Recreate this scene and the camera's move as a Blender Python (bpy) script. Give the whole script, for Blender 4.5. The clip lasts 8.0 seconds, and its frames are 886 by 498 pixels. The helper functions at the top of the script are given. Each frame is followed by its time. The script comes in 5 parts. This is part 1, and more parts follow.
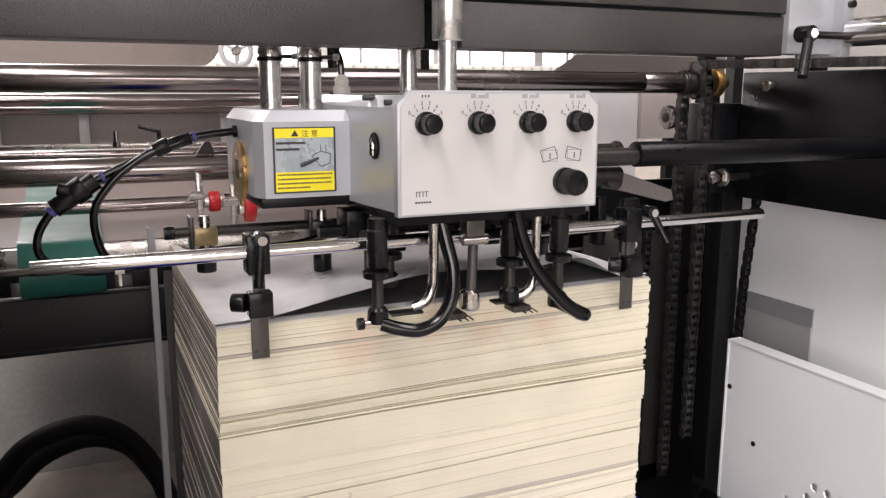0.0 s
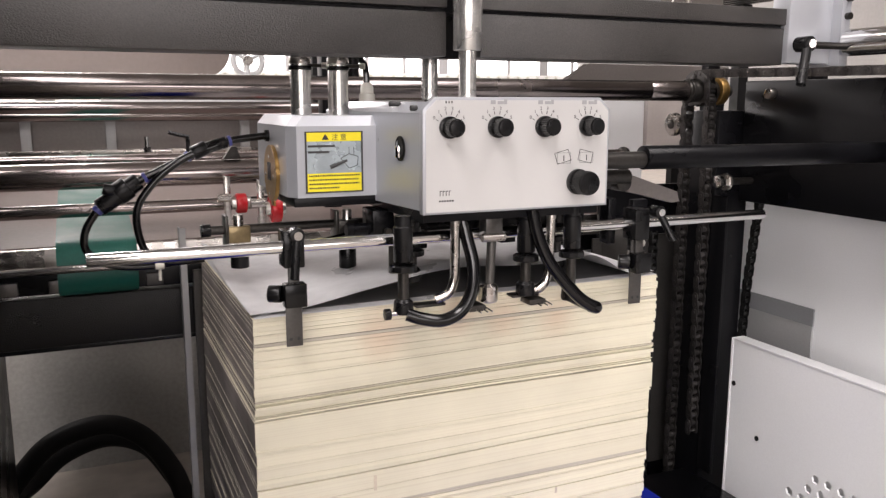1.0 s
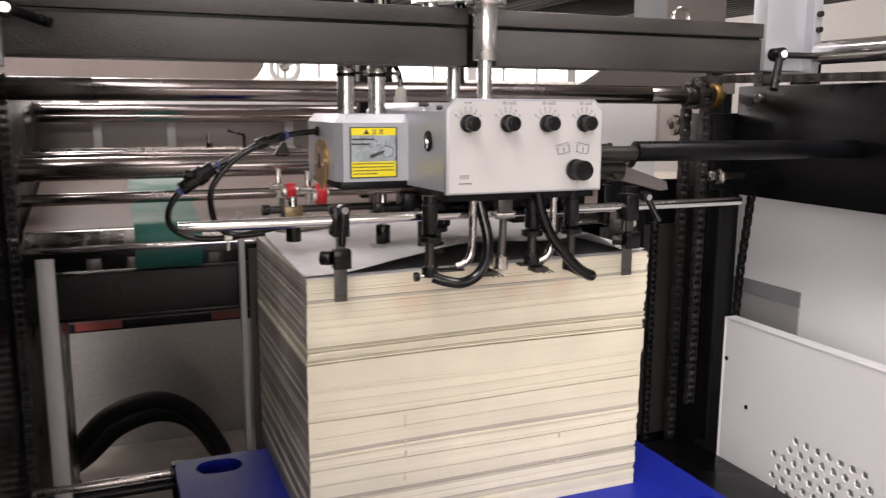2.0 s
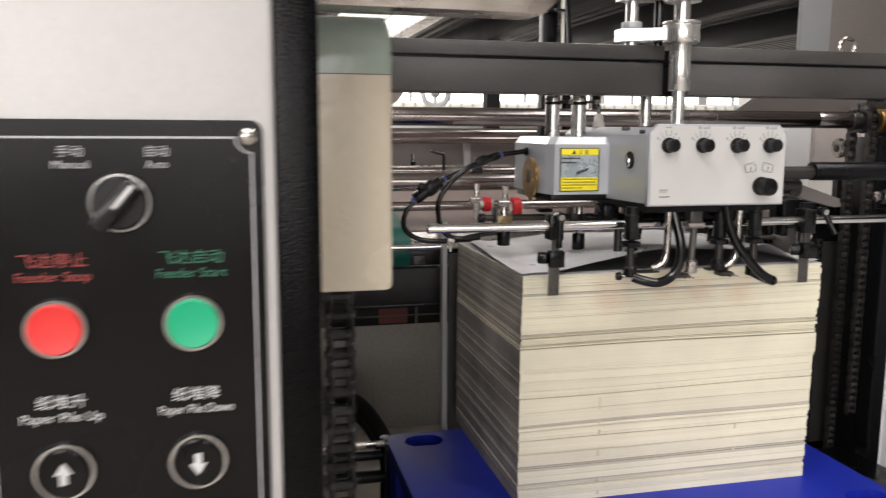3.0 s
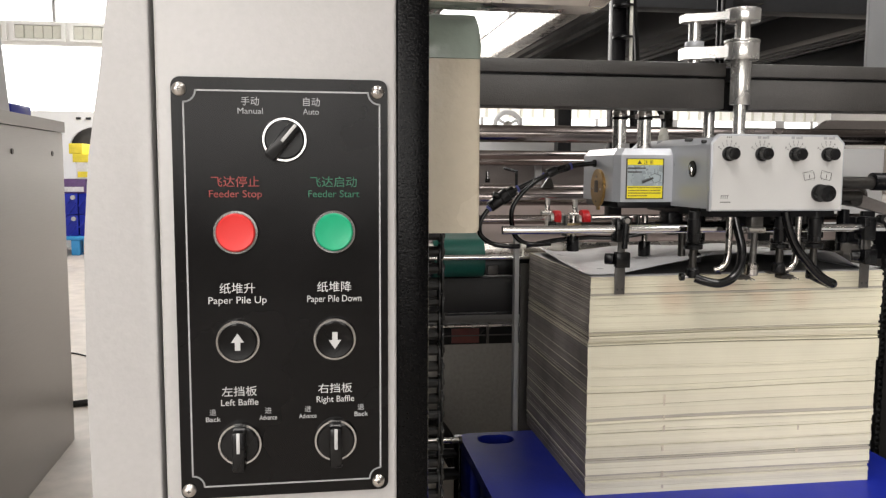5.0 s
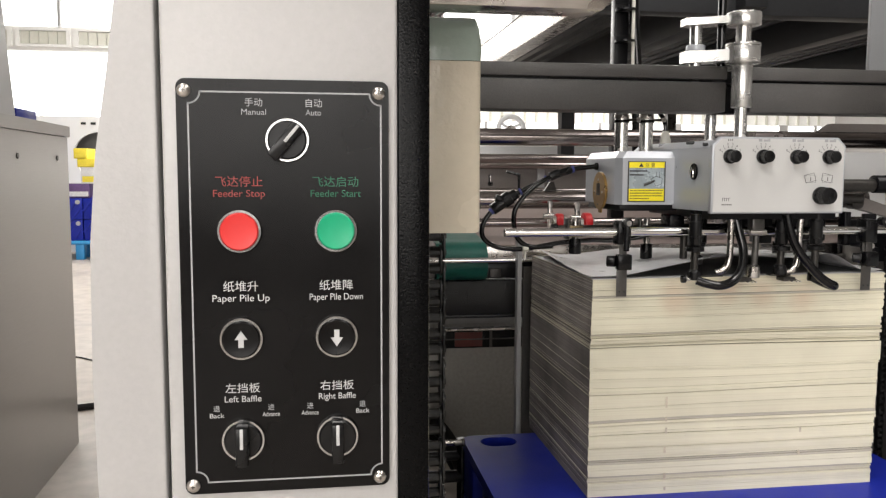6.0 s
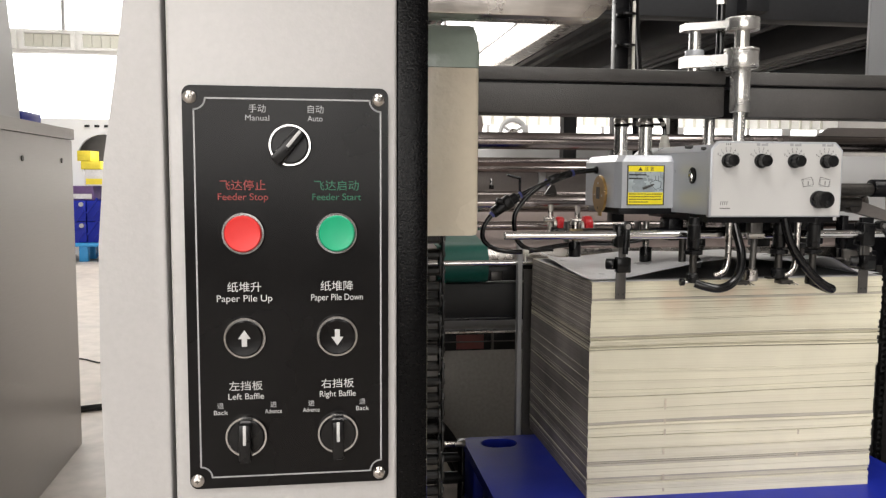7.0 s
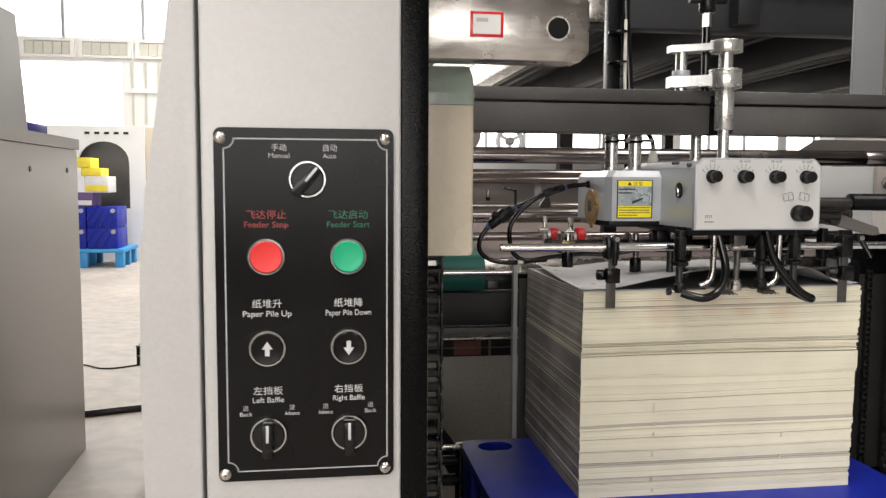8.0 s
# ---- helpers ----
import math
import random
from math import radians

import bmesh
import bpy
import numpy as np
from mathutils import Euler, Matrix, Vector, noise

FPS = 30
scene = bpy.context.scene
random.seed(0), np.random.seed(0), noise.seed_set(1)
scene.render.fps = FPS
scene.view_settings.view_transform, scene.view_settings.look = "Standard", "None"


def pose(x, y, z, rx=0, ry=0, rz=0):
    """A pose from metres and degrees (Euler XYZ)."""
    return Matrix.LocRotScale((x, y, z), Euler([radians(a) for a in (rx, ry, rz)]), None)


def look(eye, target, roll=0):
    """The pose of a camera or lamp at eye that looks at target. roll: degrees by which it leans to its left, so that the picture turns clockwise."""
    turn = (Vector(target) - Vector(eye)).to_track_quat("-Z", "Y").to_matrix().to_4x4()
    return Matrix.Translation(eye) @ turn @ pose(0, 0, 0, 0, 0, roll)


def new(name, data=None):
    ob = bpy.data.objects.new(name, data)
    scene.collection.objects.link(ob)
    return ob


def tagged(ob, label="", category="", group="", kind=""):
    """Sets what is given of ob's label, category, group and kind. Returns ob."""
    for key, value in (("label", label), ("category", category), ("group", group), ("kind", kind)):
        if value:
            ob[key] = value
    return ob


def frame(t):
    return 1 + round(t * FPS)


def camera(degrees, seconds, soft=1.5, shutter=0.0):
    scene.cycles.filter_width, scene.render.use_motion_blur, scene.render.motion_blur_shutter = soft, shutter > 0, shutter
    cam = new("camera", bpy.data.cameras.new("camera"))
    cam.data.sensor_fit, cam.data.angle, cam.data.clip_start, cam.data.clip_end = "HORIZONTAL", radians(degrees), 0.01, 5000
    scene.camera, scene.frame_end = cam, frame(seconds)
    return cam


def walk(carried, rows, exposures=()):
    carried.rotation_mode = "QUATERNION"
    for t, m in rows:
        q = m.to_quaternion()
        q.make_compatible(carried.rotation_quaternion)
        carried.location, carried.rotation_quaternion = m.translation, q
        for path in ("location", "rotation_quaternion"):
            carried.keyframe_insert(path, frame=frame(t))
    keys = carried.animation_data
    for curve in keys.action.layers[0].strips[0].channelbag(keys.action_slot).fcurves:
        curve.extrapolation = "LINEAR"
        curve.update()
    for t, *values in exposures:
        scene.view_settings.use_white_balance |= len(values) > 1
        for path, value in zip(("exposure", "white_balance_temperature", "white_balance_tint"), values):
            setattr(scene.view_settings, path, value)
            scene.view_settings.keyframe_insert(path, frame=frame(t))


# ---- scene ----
cam = camera(56.8, 8.0, soft=1.3, shutter=0.5)
PATH = [
    (0, (0.049, 0.076, 1.459), (0.853, 1.868, 1.082), 0.1),
    (0.5, (0.041, 0.067, 1.455), (0.84, 1.863, 1.091), 0.1),
    (1, (-0.001, 0.018, 1.455), (0.795, 1.819, 1.1), 0.1),
    (2.3, (-0.138, -0.268, 1.446), (0.524, 1.59, 1.118), 0.3),
    (2.5, (-0.189, -0.305, 1.453), (0.404, 1.578, 1.137), 0.3),
    (3, (-0.312, -0.377, 1.448), (0.152, 1.546, 1.16), 0.3),
    (3.5, (-0.344, -0.427, 1.43), (0.059, 1.511, 1.147), 0.2),
    (4, (-0.354, -0.468, 1.415), (0.001, 1.483, 1.154), 0.2),
    (4.5, (-0.352, -0.497, 1.4), (-0.036, 1.465, 1.18), 0.3),
    (6, (-0.349, -0.52, 1.39), (-0.059, 1.45, 1.204), 0.2),
    (6.5, (-0.349, -0.527, 1.389), (-0.062, 1.444, 1.208), 0.2),
    (7, (-0.348, -0.537, 1.391), (-0.064, 1.435, 1.212), 0.3),
    (7.5, (-0.344, -0.571, 1.396), (-0.061, 1.402, 1.224), 0.2),
    (8, (-0.36, -0.615, 1.411), (-0.071, 1.357, 1.245), 0.3),
]
walk(cam, [(t, look(eye, target, roll)) for t, eye, target, roll in PATH], [(0, -0.16, 6500, 17), (1.0, -0.16, 6500, 17), (2.5, -0.28, 6600, 19), (3.0, -0.27, 6450, 12), (3.5, -0.42, 6450, 10), (4.5, -0.45, 6500, 10), (6.0, -0.38, 6500, 10), (8.0, -0.46, 6500, 10)])

# ---- world, sun, large lights ----
wd = bpy.data.worlds.new("world")
scene.world = wd
wd.use_nodes = True
wn = wd.node_tree.nodes
sky = wn.new("ShaderNodeTexSky")
sky.sky_type, sky.sun_disc = "NISHITA", False
sky.sun_elevation, sky.sun_rotation = radians(55), radians(200)
wd.node_tree.links.new(sky.outputs[0], wn["Background"].inputs[0])
wn["Background"].inputs[1].default_value = 0.12
sun_lamp = bpy.data.lights.new("sun", "SUN")
sun_lamp.energy, sun_lamp.angle, sun_lamp.color = 2.0, radians(0.5), (1, 0.96, 0.9)
sun_ob = new("sun", sun_lamp)
sun_ob.matrix_world = pose(0, 0, 20, 35, 0, 200)


def area(name, m, sx, sy, watts, color=(1, 1, 1)):
    d = bpy.data.lights.new(name, "AREA")
    d.shape, d.size, d.size_y, d.energy, d.color = "RECTANGLE", sx, sy, watts, color
    o = new(name, d)
    o.matrix_world = m
    return o


# daylight of the hall's window band, and of skylights assumed in the roof
for sx_, sy_, pw in ((-2.2, -3.2, 430), (3.0, -2.5, 200), (-3.5, 6.0, 150), (-1.5, 13.2, 1000), (6.5, 13.4, 900)):
    area("added_skylight_lamp", pose(sx_, sy_, 6.85, 0, 0, 0), 1.4, 6.0, pw, (1, 0.955, 0.905))
# Unseen rear windows; the left one is added to brighten the right-hand covers.
area("window_daylight", pose(-6.0, -6.85, 2.9, -90, 0, 180), 8.0, 2.6, 420, (1, 0.955, 0.91))
area("window_daylight", pose(-0.3, -6.85, 2.45, -90, 0, 180), 3.0, 2.1, 45, (1, 0.955, 0.91))
area("far_window_daylight", pose(-3.0, 17.8, 3.2, -90, 0, 0), 9.0, 4.2, 300, (1, 0.96, 0.91))

# ---- materials ----


def nodes_of(m):
    m.use_nodes = True
    return m.node_tree.nodes, m.node_tree.links, m.node_tree.nodes["Principled BSDF"]


def mat(name, col, rough=0.5, metal=0.0, vary=0.12, fine=120, coarse=6, bump=0.1, depth=0.001, stretch=(1, 1, 1), spec=0.5, rvary=0.1, rnd=0.0, coat=0.0):
    """Paint, metal or plastic with grain and stains at two scales, in metres."""
    m = bpy.data.materials.new(name)
    n, l, p = nodes_of(m)
    tc = n.new("ShaderNodeTexCoord")
    mp = n.new("ShaderNodeMapping")
    mp.inputs["Scale"].default_value = stretch
    l.new(tc.outputs["Object"], mp.inputs[0])
    a, b = n.new("ShaderNodeTexNoise"), n.new("ShaderNodeTexNoise")
    a.inputs["Scale"].default_value, b.inputs["Scale"].default_value = fine, coarse
    a.inputs["Detail"].default_value, b.inputs["Detail"].default_value = 3, 5
    l.new(mp.outputs[0], a.inputs[0])
    l.new(tc.outputs["Object"], b.inputs[0])
    mx = n.new("ShaderNodeMath")
    mx.operation = "MULTIPLY_ADD"
    mx.inputs[1].default_value = 0.5
    l.new(a.outputs[0], mx.inputs[0])
    hb = n.new("ShaderNodeMath")
    hb.operation = "MULTIPLY"
    hb.inputs[1].default_value = 0.5
    l.new(b.outputs[0], hb.inputs[0])
    l.new(hb.outputs[0], mx.inputs[2])
    r = n.new("ShaderNodeMapRange")
    r.inputs[1].default_value, r.inputs[2].default_value = 0.3, 0.7
    r.inputs[3].default_value, r.inputs[4].default_value = 1 - vary, 1 + vary
    l.new(mx.outputs[0], r.inputs[0])
    v = n.new("ShaderNodeVectorMath")
    v.operation = "SCALE"
    v.inputs[0].default_value = col
    if rnd:
        oi = n.new("ShaderNodeObjectInfo")
        rr = n.new("ShaderNodeMapRange")
        rr.inputs[3].default_value, rr.inputs[4].default_value = 1 - rnd, 1 + rnd
        l.new(oi.outputs["Random"], rr.inputs[0])
        q = n.new("ShaderNodeMath")
        q.operation = "MULTIPLY"
        l.new(r.outputs[0], q.inputs[0])
        l.new(rr.outputs[0], q.inputs[1])
        l.new(q.outputs[0], v.inputs["Scale"])
    else:
        l.new(r.outputs[0], v.inputs["Scale"])
    l.new(v.outputs[0], p.inputs["Base Color"])
    rg = n.new("ShaderNodeMapRange")
    rg.inputs[1].default_value, rg.inputs[2].default_value = 0.3, 0.7
    rg.inputs[3].default_value, rg.inputs[4].default_value = max(0.02, rough - rvary), min(1, rough + rvary)
    l.new(b.outputs[0], rg.inputs[0])
    l.new(rg.outputs[0], p.inputs["Roughness"])
    p.inputs["Metallic"].default_value = metal
    p.inputs["Specular IOR Level"].default_value = spec
    p.inputs["Coat Weight"].default_value = coat
    if bump:
        bp = n.new("ShaderNodeBump")
        bp.inputs["Strength"].default_value, bp.inputs["Distance"].default_value = bump, depth
        l.new(a.outputs[0], bp.inputs["Height"])
        l.new(bp.outputs[0], p.inputs["Normal"])
    return m


def glow(name, col, strength):
    m = bpy.data.materials.new(name)
    n, l, p = nodes_of(m)
    p.inputs["Base Color"].default_value = (*col, 1)
    p.inputs["Emission Color"].default_value = (*col, 1)
    p.inputs["Emission Strength"].default_value = strength
    return m


M_BLACK = mat("black_wrinkle_paint", (0.032, 0.029, 0.0275), 0.38, 0, 0.75, 480, 6, 1.0, 0.0010, spec=0.85)
M_BLACKD = mat("dark_wrinkle_paint", (0.012, 0.0115, 0.011), 0.34, 0, 0.5, 420, 6, 0.9, 0.0011, spec=0.3)
M_WRINKLE = mat("coarse_black_wrinkle", (0.0025, 0.0025, 0.0027), 0.13, 0, 0.25, 620, 5, 0.5, 0.0005, spec=0.09)
M_BLACKP = mat("black_paint", (0.0045, 0.0045, 0.0055), 0.30, 0, 0.2, 300, 5, 0.12, 0.0004, spec=0.2)
M_GREY = mat("grey_hammer_paint", (0.425, 0.415, 0.41), 0.33, 0, 0.05, 240, 3, 0.35, 0.0006)
M_CREAM = mat("warm_grey_enamel", (0.56, 0.50, 0.395), 0.2, 0, 0.05, 110, 4, 0.6, 0.0016)
M_ALU = mat("silver_grey_enamel", (0.44, 0.455, 0.485), 0.36, 0.3, 0.04, 700, 6, 0.05, 0.0002)
M_FACE = mat("silk_silver_panel", (0.60, 0.595, 0.585), 0.42, 0.15, 0.03, 900, 6, 0.05, 0.0002)
M_CHROME = mat("ground_steel_rod", (0.78, 0.77, 0.76), 0.14, 1, 0.04, 300, 8, 0.03, 0.0002, (0.05, 1, 1), rvary=0.05)
M_STEEL = mat("machined_steel", (0.52, 0.49, 0.46), 0.26, 1, 0.25, 200, 26, 0.15, 0.0004, (0.15, 1, 1))
M_ROLL = mat("worn_steel_roller", (0.31, 0.275, 0.265), 0.2, 1, 0.15, 160, 5, 0.08, 0.0004, (0.1, 1, 1))
M_BRUSH = mat("brushed_stainless", (0.34, 0.33, 0.32), 0.34, 1, 0.05, 300, 0.7, 0.05, 0.0002, (0.04, 0.04, 1), rvary=0.04)
M_SHEET = mat("dull_steel_sheet", (0.21, 0.19, 0.18), 0.42, 0.5, 0.12, 150, 4, 0.1, 0.0004)
M_PANELG = mat("grey_green_sheet", (0.33, 0.325, 0.31), 0.36, 0.5, 0.18, 60, 1.2, 0.05)
M_DARKST = mat("oiled_dark_steel", (0.06, 0.056, 0.052), 0.34, 0.8, 0.3, 160, 14, 0.2, 0.0005)
M_GUN = mat("gunmetal_plate", (0.10, 0.095, 0.09), 0.4, 0.7, 0.15, 220, 14, 0.1, 0.0003)
M_BRASS = mat("brass_plate", (0.36, 0.22, 0.075), 0.36, 0.9, 0.12, 200, 30, 0.1, 0.0003)
M_BRONZE = mat("aged_bronze", (0.26, 0.20, 0.11), 0.4, 0.8, 0.2, 150, 20, 0.1, 0.0003)
M_RUBBER = mat("black_rubber_hose", (0.004, 0.004, 0.0045), 0.16, 0, 0.15, 200, 8, 0.08, 0.0003, spec=0.45)
M_CABLE = mat("matt_black_cable", (0.006, 0.0055, 0.0055), 0.6, 0, 0.2, 200, 8, 0.1, 0.0004, spec=0.2)
M_PORT = mat("black_port_rubber", (0.003, 0.003, 0.003), 0.5, 0, 0.1, 300, 20, 0.02, spec=0.15)
M_PINKW = mat("pale_primer_plate", (0.60, 0.545, 0.52), 0.5, 0, 0.06, 120, 4, 0.05)
M_PLAST = mat("black_plastic", (0.006, 0.006, 0.0065), 0.28, 0, 0.15, 300, 20, 0.08, 0.0003, spec=0.3)
M_BLUE = mat("blue_plastic", (0.010, 0.022, 0.31), 0.42, 0, 0.15, 140, 5, 0.15, 0.0004, spec=0.22)
M_LBLUE = mat("light_blue_plastic", (0.03, 0.28, 0.62), 0.45, 0, 0.1, 60, 3, 0.1)
M_WHITE = mat("white_powder_coat", (0.80, 0.81, 0.82), 0.45, 0, 0.04, 300, 3, 0.12, 0.0004)
M_WHITEP = mat("white_plastic", (0.75, 0.73, 0.66), 0.35, 0, 0.05, 100, 20, 0.03)
M_LGREY = mat("light_grey_steel", (0.40, 0.40, 0.40), 0.42, 0.2, 0.06, 200, 4, 0.08, 0.0003)
M_RED = mat("red_enamel", (0.55, 0.015, 0.02), 0.3, 0, 0.1, 100, 20, 0.05)
M_COVER = mat("brown_grey_cover", (0.27, 0.225, 0.21), 0.4, 0.1, 0.08, 20, 1.5, 0.03)
M_SATIN = mat("satin_steel", (0.70, 0.69, 0.67), 0.27, 0.85, 0.04, 300, 8, 0.03, 0.0002, (1, 1, 0.05), rvary=0.04)
M_BEZEL = mat("bright_bezel_ring", (0.46, 0.455, 0.45), 0.14, 1.0, 0.04, 300, 30, 0.02)
M_MGREY = mat("mid_grey_enamel", (0.23, 0.235, 0.245), 0.4, 0, 0.06, 200, 4, 0.08, 0.0003)
M_DRED = mat("dull_red_reflector", (0.16, 0.02, 0.015), 0.4, 0, 0.2, 60, 12, 0.05)
M_REDB = mat("red_push_button", (0.64, 0.022, 0.02), 0.4, 0, 0.03, 300, 30, 0.02)
M_GREENB = mat("green_push_button", (0.0, 0.34, 0.165), 0.4, 0, 0.03, 300, 30, 0.02)
M_PANEL = mat("black_gloss_panel", (0.0028, 0.0024, 0.0026), 0.24, 0, 0.15, 400, 6, 0.06, 0.0003, spec=0.2)
M_PRINT = mat("white_print", (0.50, 0.50, 0.50), 0.5, 0, 0.05, 500, 40, 0)
M_PRINTG = mat("grey_print", (0.36, 0.36, 0.37), 0.5, 0, 0.05, 500, 40, 0)
M_PRINTR = mat("red_print", (0.26, 0.03, 0.025), 0.5, 0, 0.1, 500, 40, 0)
M_PRINTGR = mat("green_print", (0.012, 0.12, 0.065), 0.5, 0, 0.1, 500, 40, 0)
M_INK = mat("black_ink", (0.03, 0.03, 0.03), 0.5, 0, 0.1, 500, 40, 0)
M_YELLOW = mat("yellow_label", (0.85, 0.72, 0.02), 0.4, 0, 0.04, 300, 30, 0.02)
M_FOIL = mat("silver_foil_label", (0.40, 0.46, 0.49), 0.25, 0.4, 0.12, 160, 30, 0.4, 0.0009)
M_GREEN = mat("green_belt", (0.012, 0.13, 0.10), 0.45, 0, 0.15, 200, 10, 0.12)
M_TABLE = mat("pale_feed_board", (0.24, 0.19, 0.175), 0.6, 0.0, 0.1, 120, 5, 0.05)
M_CONC = mat("worn_concrete_floor", (0.40, 0.36, 0.32), 0.5, 0, 0.3, 7, 1.3, 0.15, 0.003)
M_WALL = mat("pale_wall_cladding", (0.84, 0.84, 0.82), 0.6, 0, 0.05, 20, 1, 0.05)
M_DROOF = mat("dark_corrugated_steel", (0.02, 0.021, 0.024), 0.5, 0.2, 0.2, 40, 2, 0.1)
M_CARD = mat("printed_carton", (0.10, 0.05, 0.16), 0.5, 0, 0.3, 30, 8, 0.05)
M_YCARD = mat("yellow_carton", (0.80, 0.66, 0.05), 0.5, 0, 0.1, 30, 8, 0.05)
M_SHEETW = mat("coated_white_sheet", (0.66, 0.66, 0.67), 0.35, 0, 0.14, 40, 9, 0.06)
# Dark grey that paints the shade under the lifted sheet
M_GAPSHADE = mat("sheet_gap_shade", (0.11, 0.11, 0.11), 0.4, 0, 0.2, 40, 9, 0.05)
M_WALLD = mat("grey_roof_cladding", (0.30, 0.29, 0.28), 0.6, 0, 0.08, 20, 1, 0.05)
M_PGREEN = mat("pale_green_gloss", (0.30, 0.36, 0.315), 0.2, 0, 0.05, 130, 4, 0.4, 0.0012)
M_DAY = glow("bright_daylight_glazing", (1.0, 0.99, 0.97), 3.0)
M_LINK = mat("oily_chain_steel", (0.17, 0.16, 0.155), 0.38, 0.85, 0.35, 200, 40, 0.2, 0.0004, rnd=0.3)
# Darker copy of the chain steel: the hanging strands' shade put into the colour
M_LINKSHADE = mat("shaded_oily_chain", (0.075, 0.07, 0.068), 0.4, 0.8, 0.35, 200, 40, 0.2, 0.0004, rnd=0.3)
M_LINKB = mat("greasy_black_chain", (0.03, 0.03, 0.03), 0.35, 0.8, 0.35, 200, 40, 0.2, 0.0004, rnd=0.3)


def paper(name, col, dark, rnd, stains=(), blotch=(0.9, 1.05)):
    """Cut edges of stacked sheets: fine lines across the height, soft cloudy tone and stains."""
    m = bpy.data.materials.new(name)
    n, l, p = nodes_of(m)
    g = n.new("ShaderNodeNewGeometry")
    mp = n.new("ShaderNodeMapping")
    mp.inputs["Scale"].default_value = (1.2, 1.2, 700)
    l.new(g.outputs["Position"], mp.inputs[0])
    a, b = n.new("ShaderNodeTexNoise"), n.new("ShaderNodeTexNoise")
    a.inputs["Scale"].default_value, a.inputs["Detail"].default_value = 1.0, 6
    b.inputs["Scale"].default_value, b.inputs["Detail"].default_value = 7, 4
    l.new(mp.outputs[0], a.inputs[0])
    l.new(g.outputs["Position"], b.inputs[0])
    cr = n.new("ShaderNodeValToRGB")
    cr.color_ramp.elements[0].position, cr.color_ramp.elements[0].color = 0.27, (*dark, 1)
    cr.color_ramp.elements[1].position, cr.color_ramp.elements[1].color = 0.52, (*col, 1)
    l.new(a.outputs[0], cr.inputs[0])
    r = n.new("ShaderNodeMapRange")
    r.inputs[1].default_value, r.inputs[2].default_value, r.inputs[3].default_value, r.inputs[4].default_value = 0.3, 0.7, *blotch
    l.new(b.outputs[0], r.inputs[0])
    oi = n.new("ShaderNodeObjectInfo")
    rr = n.new("ShaderNodeMapRange")
    rr.inputs[3].default_value, rr.inputs[4].default_value = 1 - rnd, 1 + rnd * 0.3
    l.new(oi.outputs["Random"], rr.inputs[0])
    q = n.new("ShaderNodeMath")
    q.operation = "MULTIPLY"
    l.new(r.outputs[0], q.inputs[0])
    l.new(rr.outputs[0], q.inputs[1])
    v = n.new("ShaderNodeVectorMath")
    v.operation = "SCALE"
    l.new(cr.outputs[0], v.inputs[0])
    l.new(q.outputs[0], v.inputs["Scale"])
    tone = v.outputs[0]
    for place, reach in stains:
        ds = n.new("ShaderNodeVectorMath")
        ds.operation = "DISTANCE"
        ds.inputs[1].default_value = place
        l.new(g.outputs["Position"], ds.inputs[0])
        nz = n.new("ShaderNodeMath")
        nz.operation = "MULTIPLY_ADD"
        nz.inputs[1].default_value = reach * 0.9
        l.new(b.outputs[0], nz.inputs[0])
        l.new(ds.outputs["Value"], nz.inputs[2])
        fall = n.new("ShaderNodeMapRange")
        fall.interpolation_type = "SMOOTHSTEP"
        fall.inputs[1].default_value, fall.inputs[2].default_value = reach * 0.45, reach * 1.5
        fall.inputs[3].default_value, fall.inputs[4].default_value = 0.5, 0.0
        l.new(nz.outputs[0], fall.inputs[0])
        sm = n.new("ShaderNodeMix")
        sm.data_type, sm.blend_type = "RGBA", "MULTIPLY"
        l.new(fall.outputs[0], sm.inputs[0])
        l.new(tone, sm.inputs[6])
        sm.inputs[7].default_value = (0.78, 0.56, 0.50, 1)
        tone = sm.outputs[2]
    l.new(tone, p.inputs["Base Color"])
    p.inputs["Roughness"].default_value = 0.65
    bp = n.new("ShaderNodeBump")
    bp.inputs["Strength"].default_value, bp.inputs["Distance"].default_value = 0.5, 0.0006
    l.new(a.outputs[0], bp.inputs["Height"])
    l.new(bp.outputs[0], p.inputs["Normal"])
    return m


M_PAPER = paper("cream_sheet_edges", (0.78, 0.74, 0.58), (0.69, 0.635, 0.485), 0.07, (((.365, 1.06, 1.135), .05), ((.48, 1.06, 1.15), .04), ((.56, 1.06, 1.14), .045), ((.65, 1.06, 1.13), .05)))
M_PAPERG = paper("grey_sheet_edges", (0.62, 0.57, 0.47), (0.42, 0.37, 0.30), 0.3)
# Left side: its shade and greyer tone are put into the edge colour.
M_PAPERS = paper("shaded_side_edges", (0.255, 0.228, 0.212), (0.115, 0.101, 0.093), 0.22, blotch=(0.6, 1.55))
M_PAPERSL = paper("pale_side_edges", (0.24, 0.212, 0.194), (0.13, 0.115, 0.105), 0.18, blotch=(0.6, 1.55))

# ---- mesh helpers ----
BASE = {}
NUDGE = Vector((0, 0, 0))


def thing(name, at, label, category, group="", kind=""):
    """An empty at the base of a thing; NUDGE sets a whole assembly over by that much."""
    o = new(name)
    o.empty_display_size = 0.02
    o.location = Vector(at) + NUDGE
    BASE[o.name] = Vector(at)
    return tagged(o, label, category, group, kind)


def finish(bm, smooth=True):
    bmesh.ops.recalc_face_normals(bm, faces=bm.faces)
    if smooth:
        for f in bm.faces:
            f.smooth = True
        for e in bm.edges:
            if len(e.link_faces) == 2 and e.calc_face_angle(0) > 0.55:
                e.smooth = False
    return bm


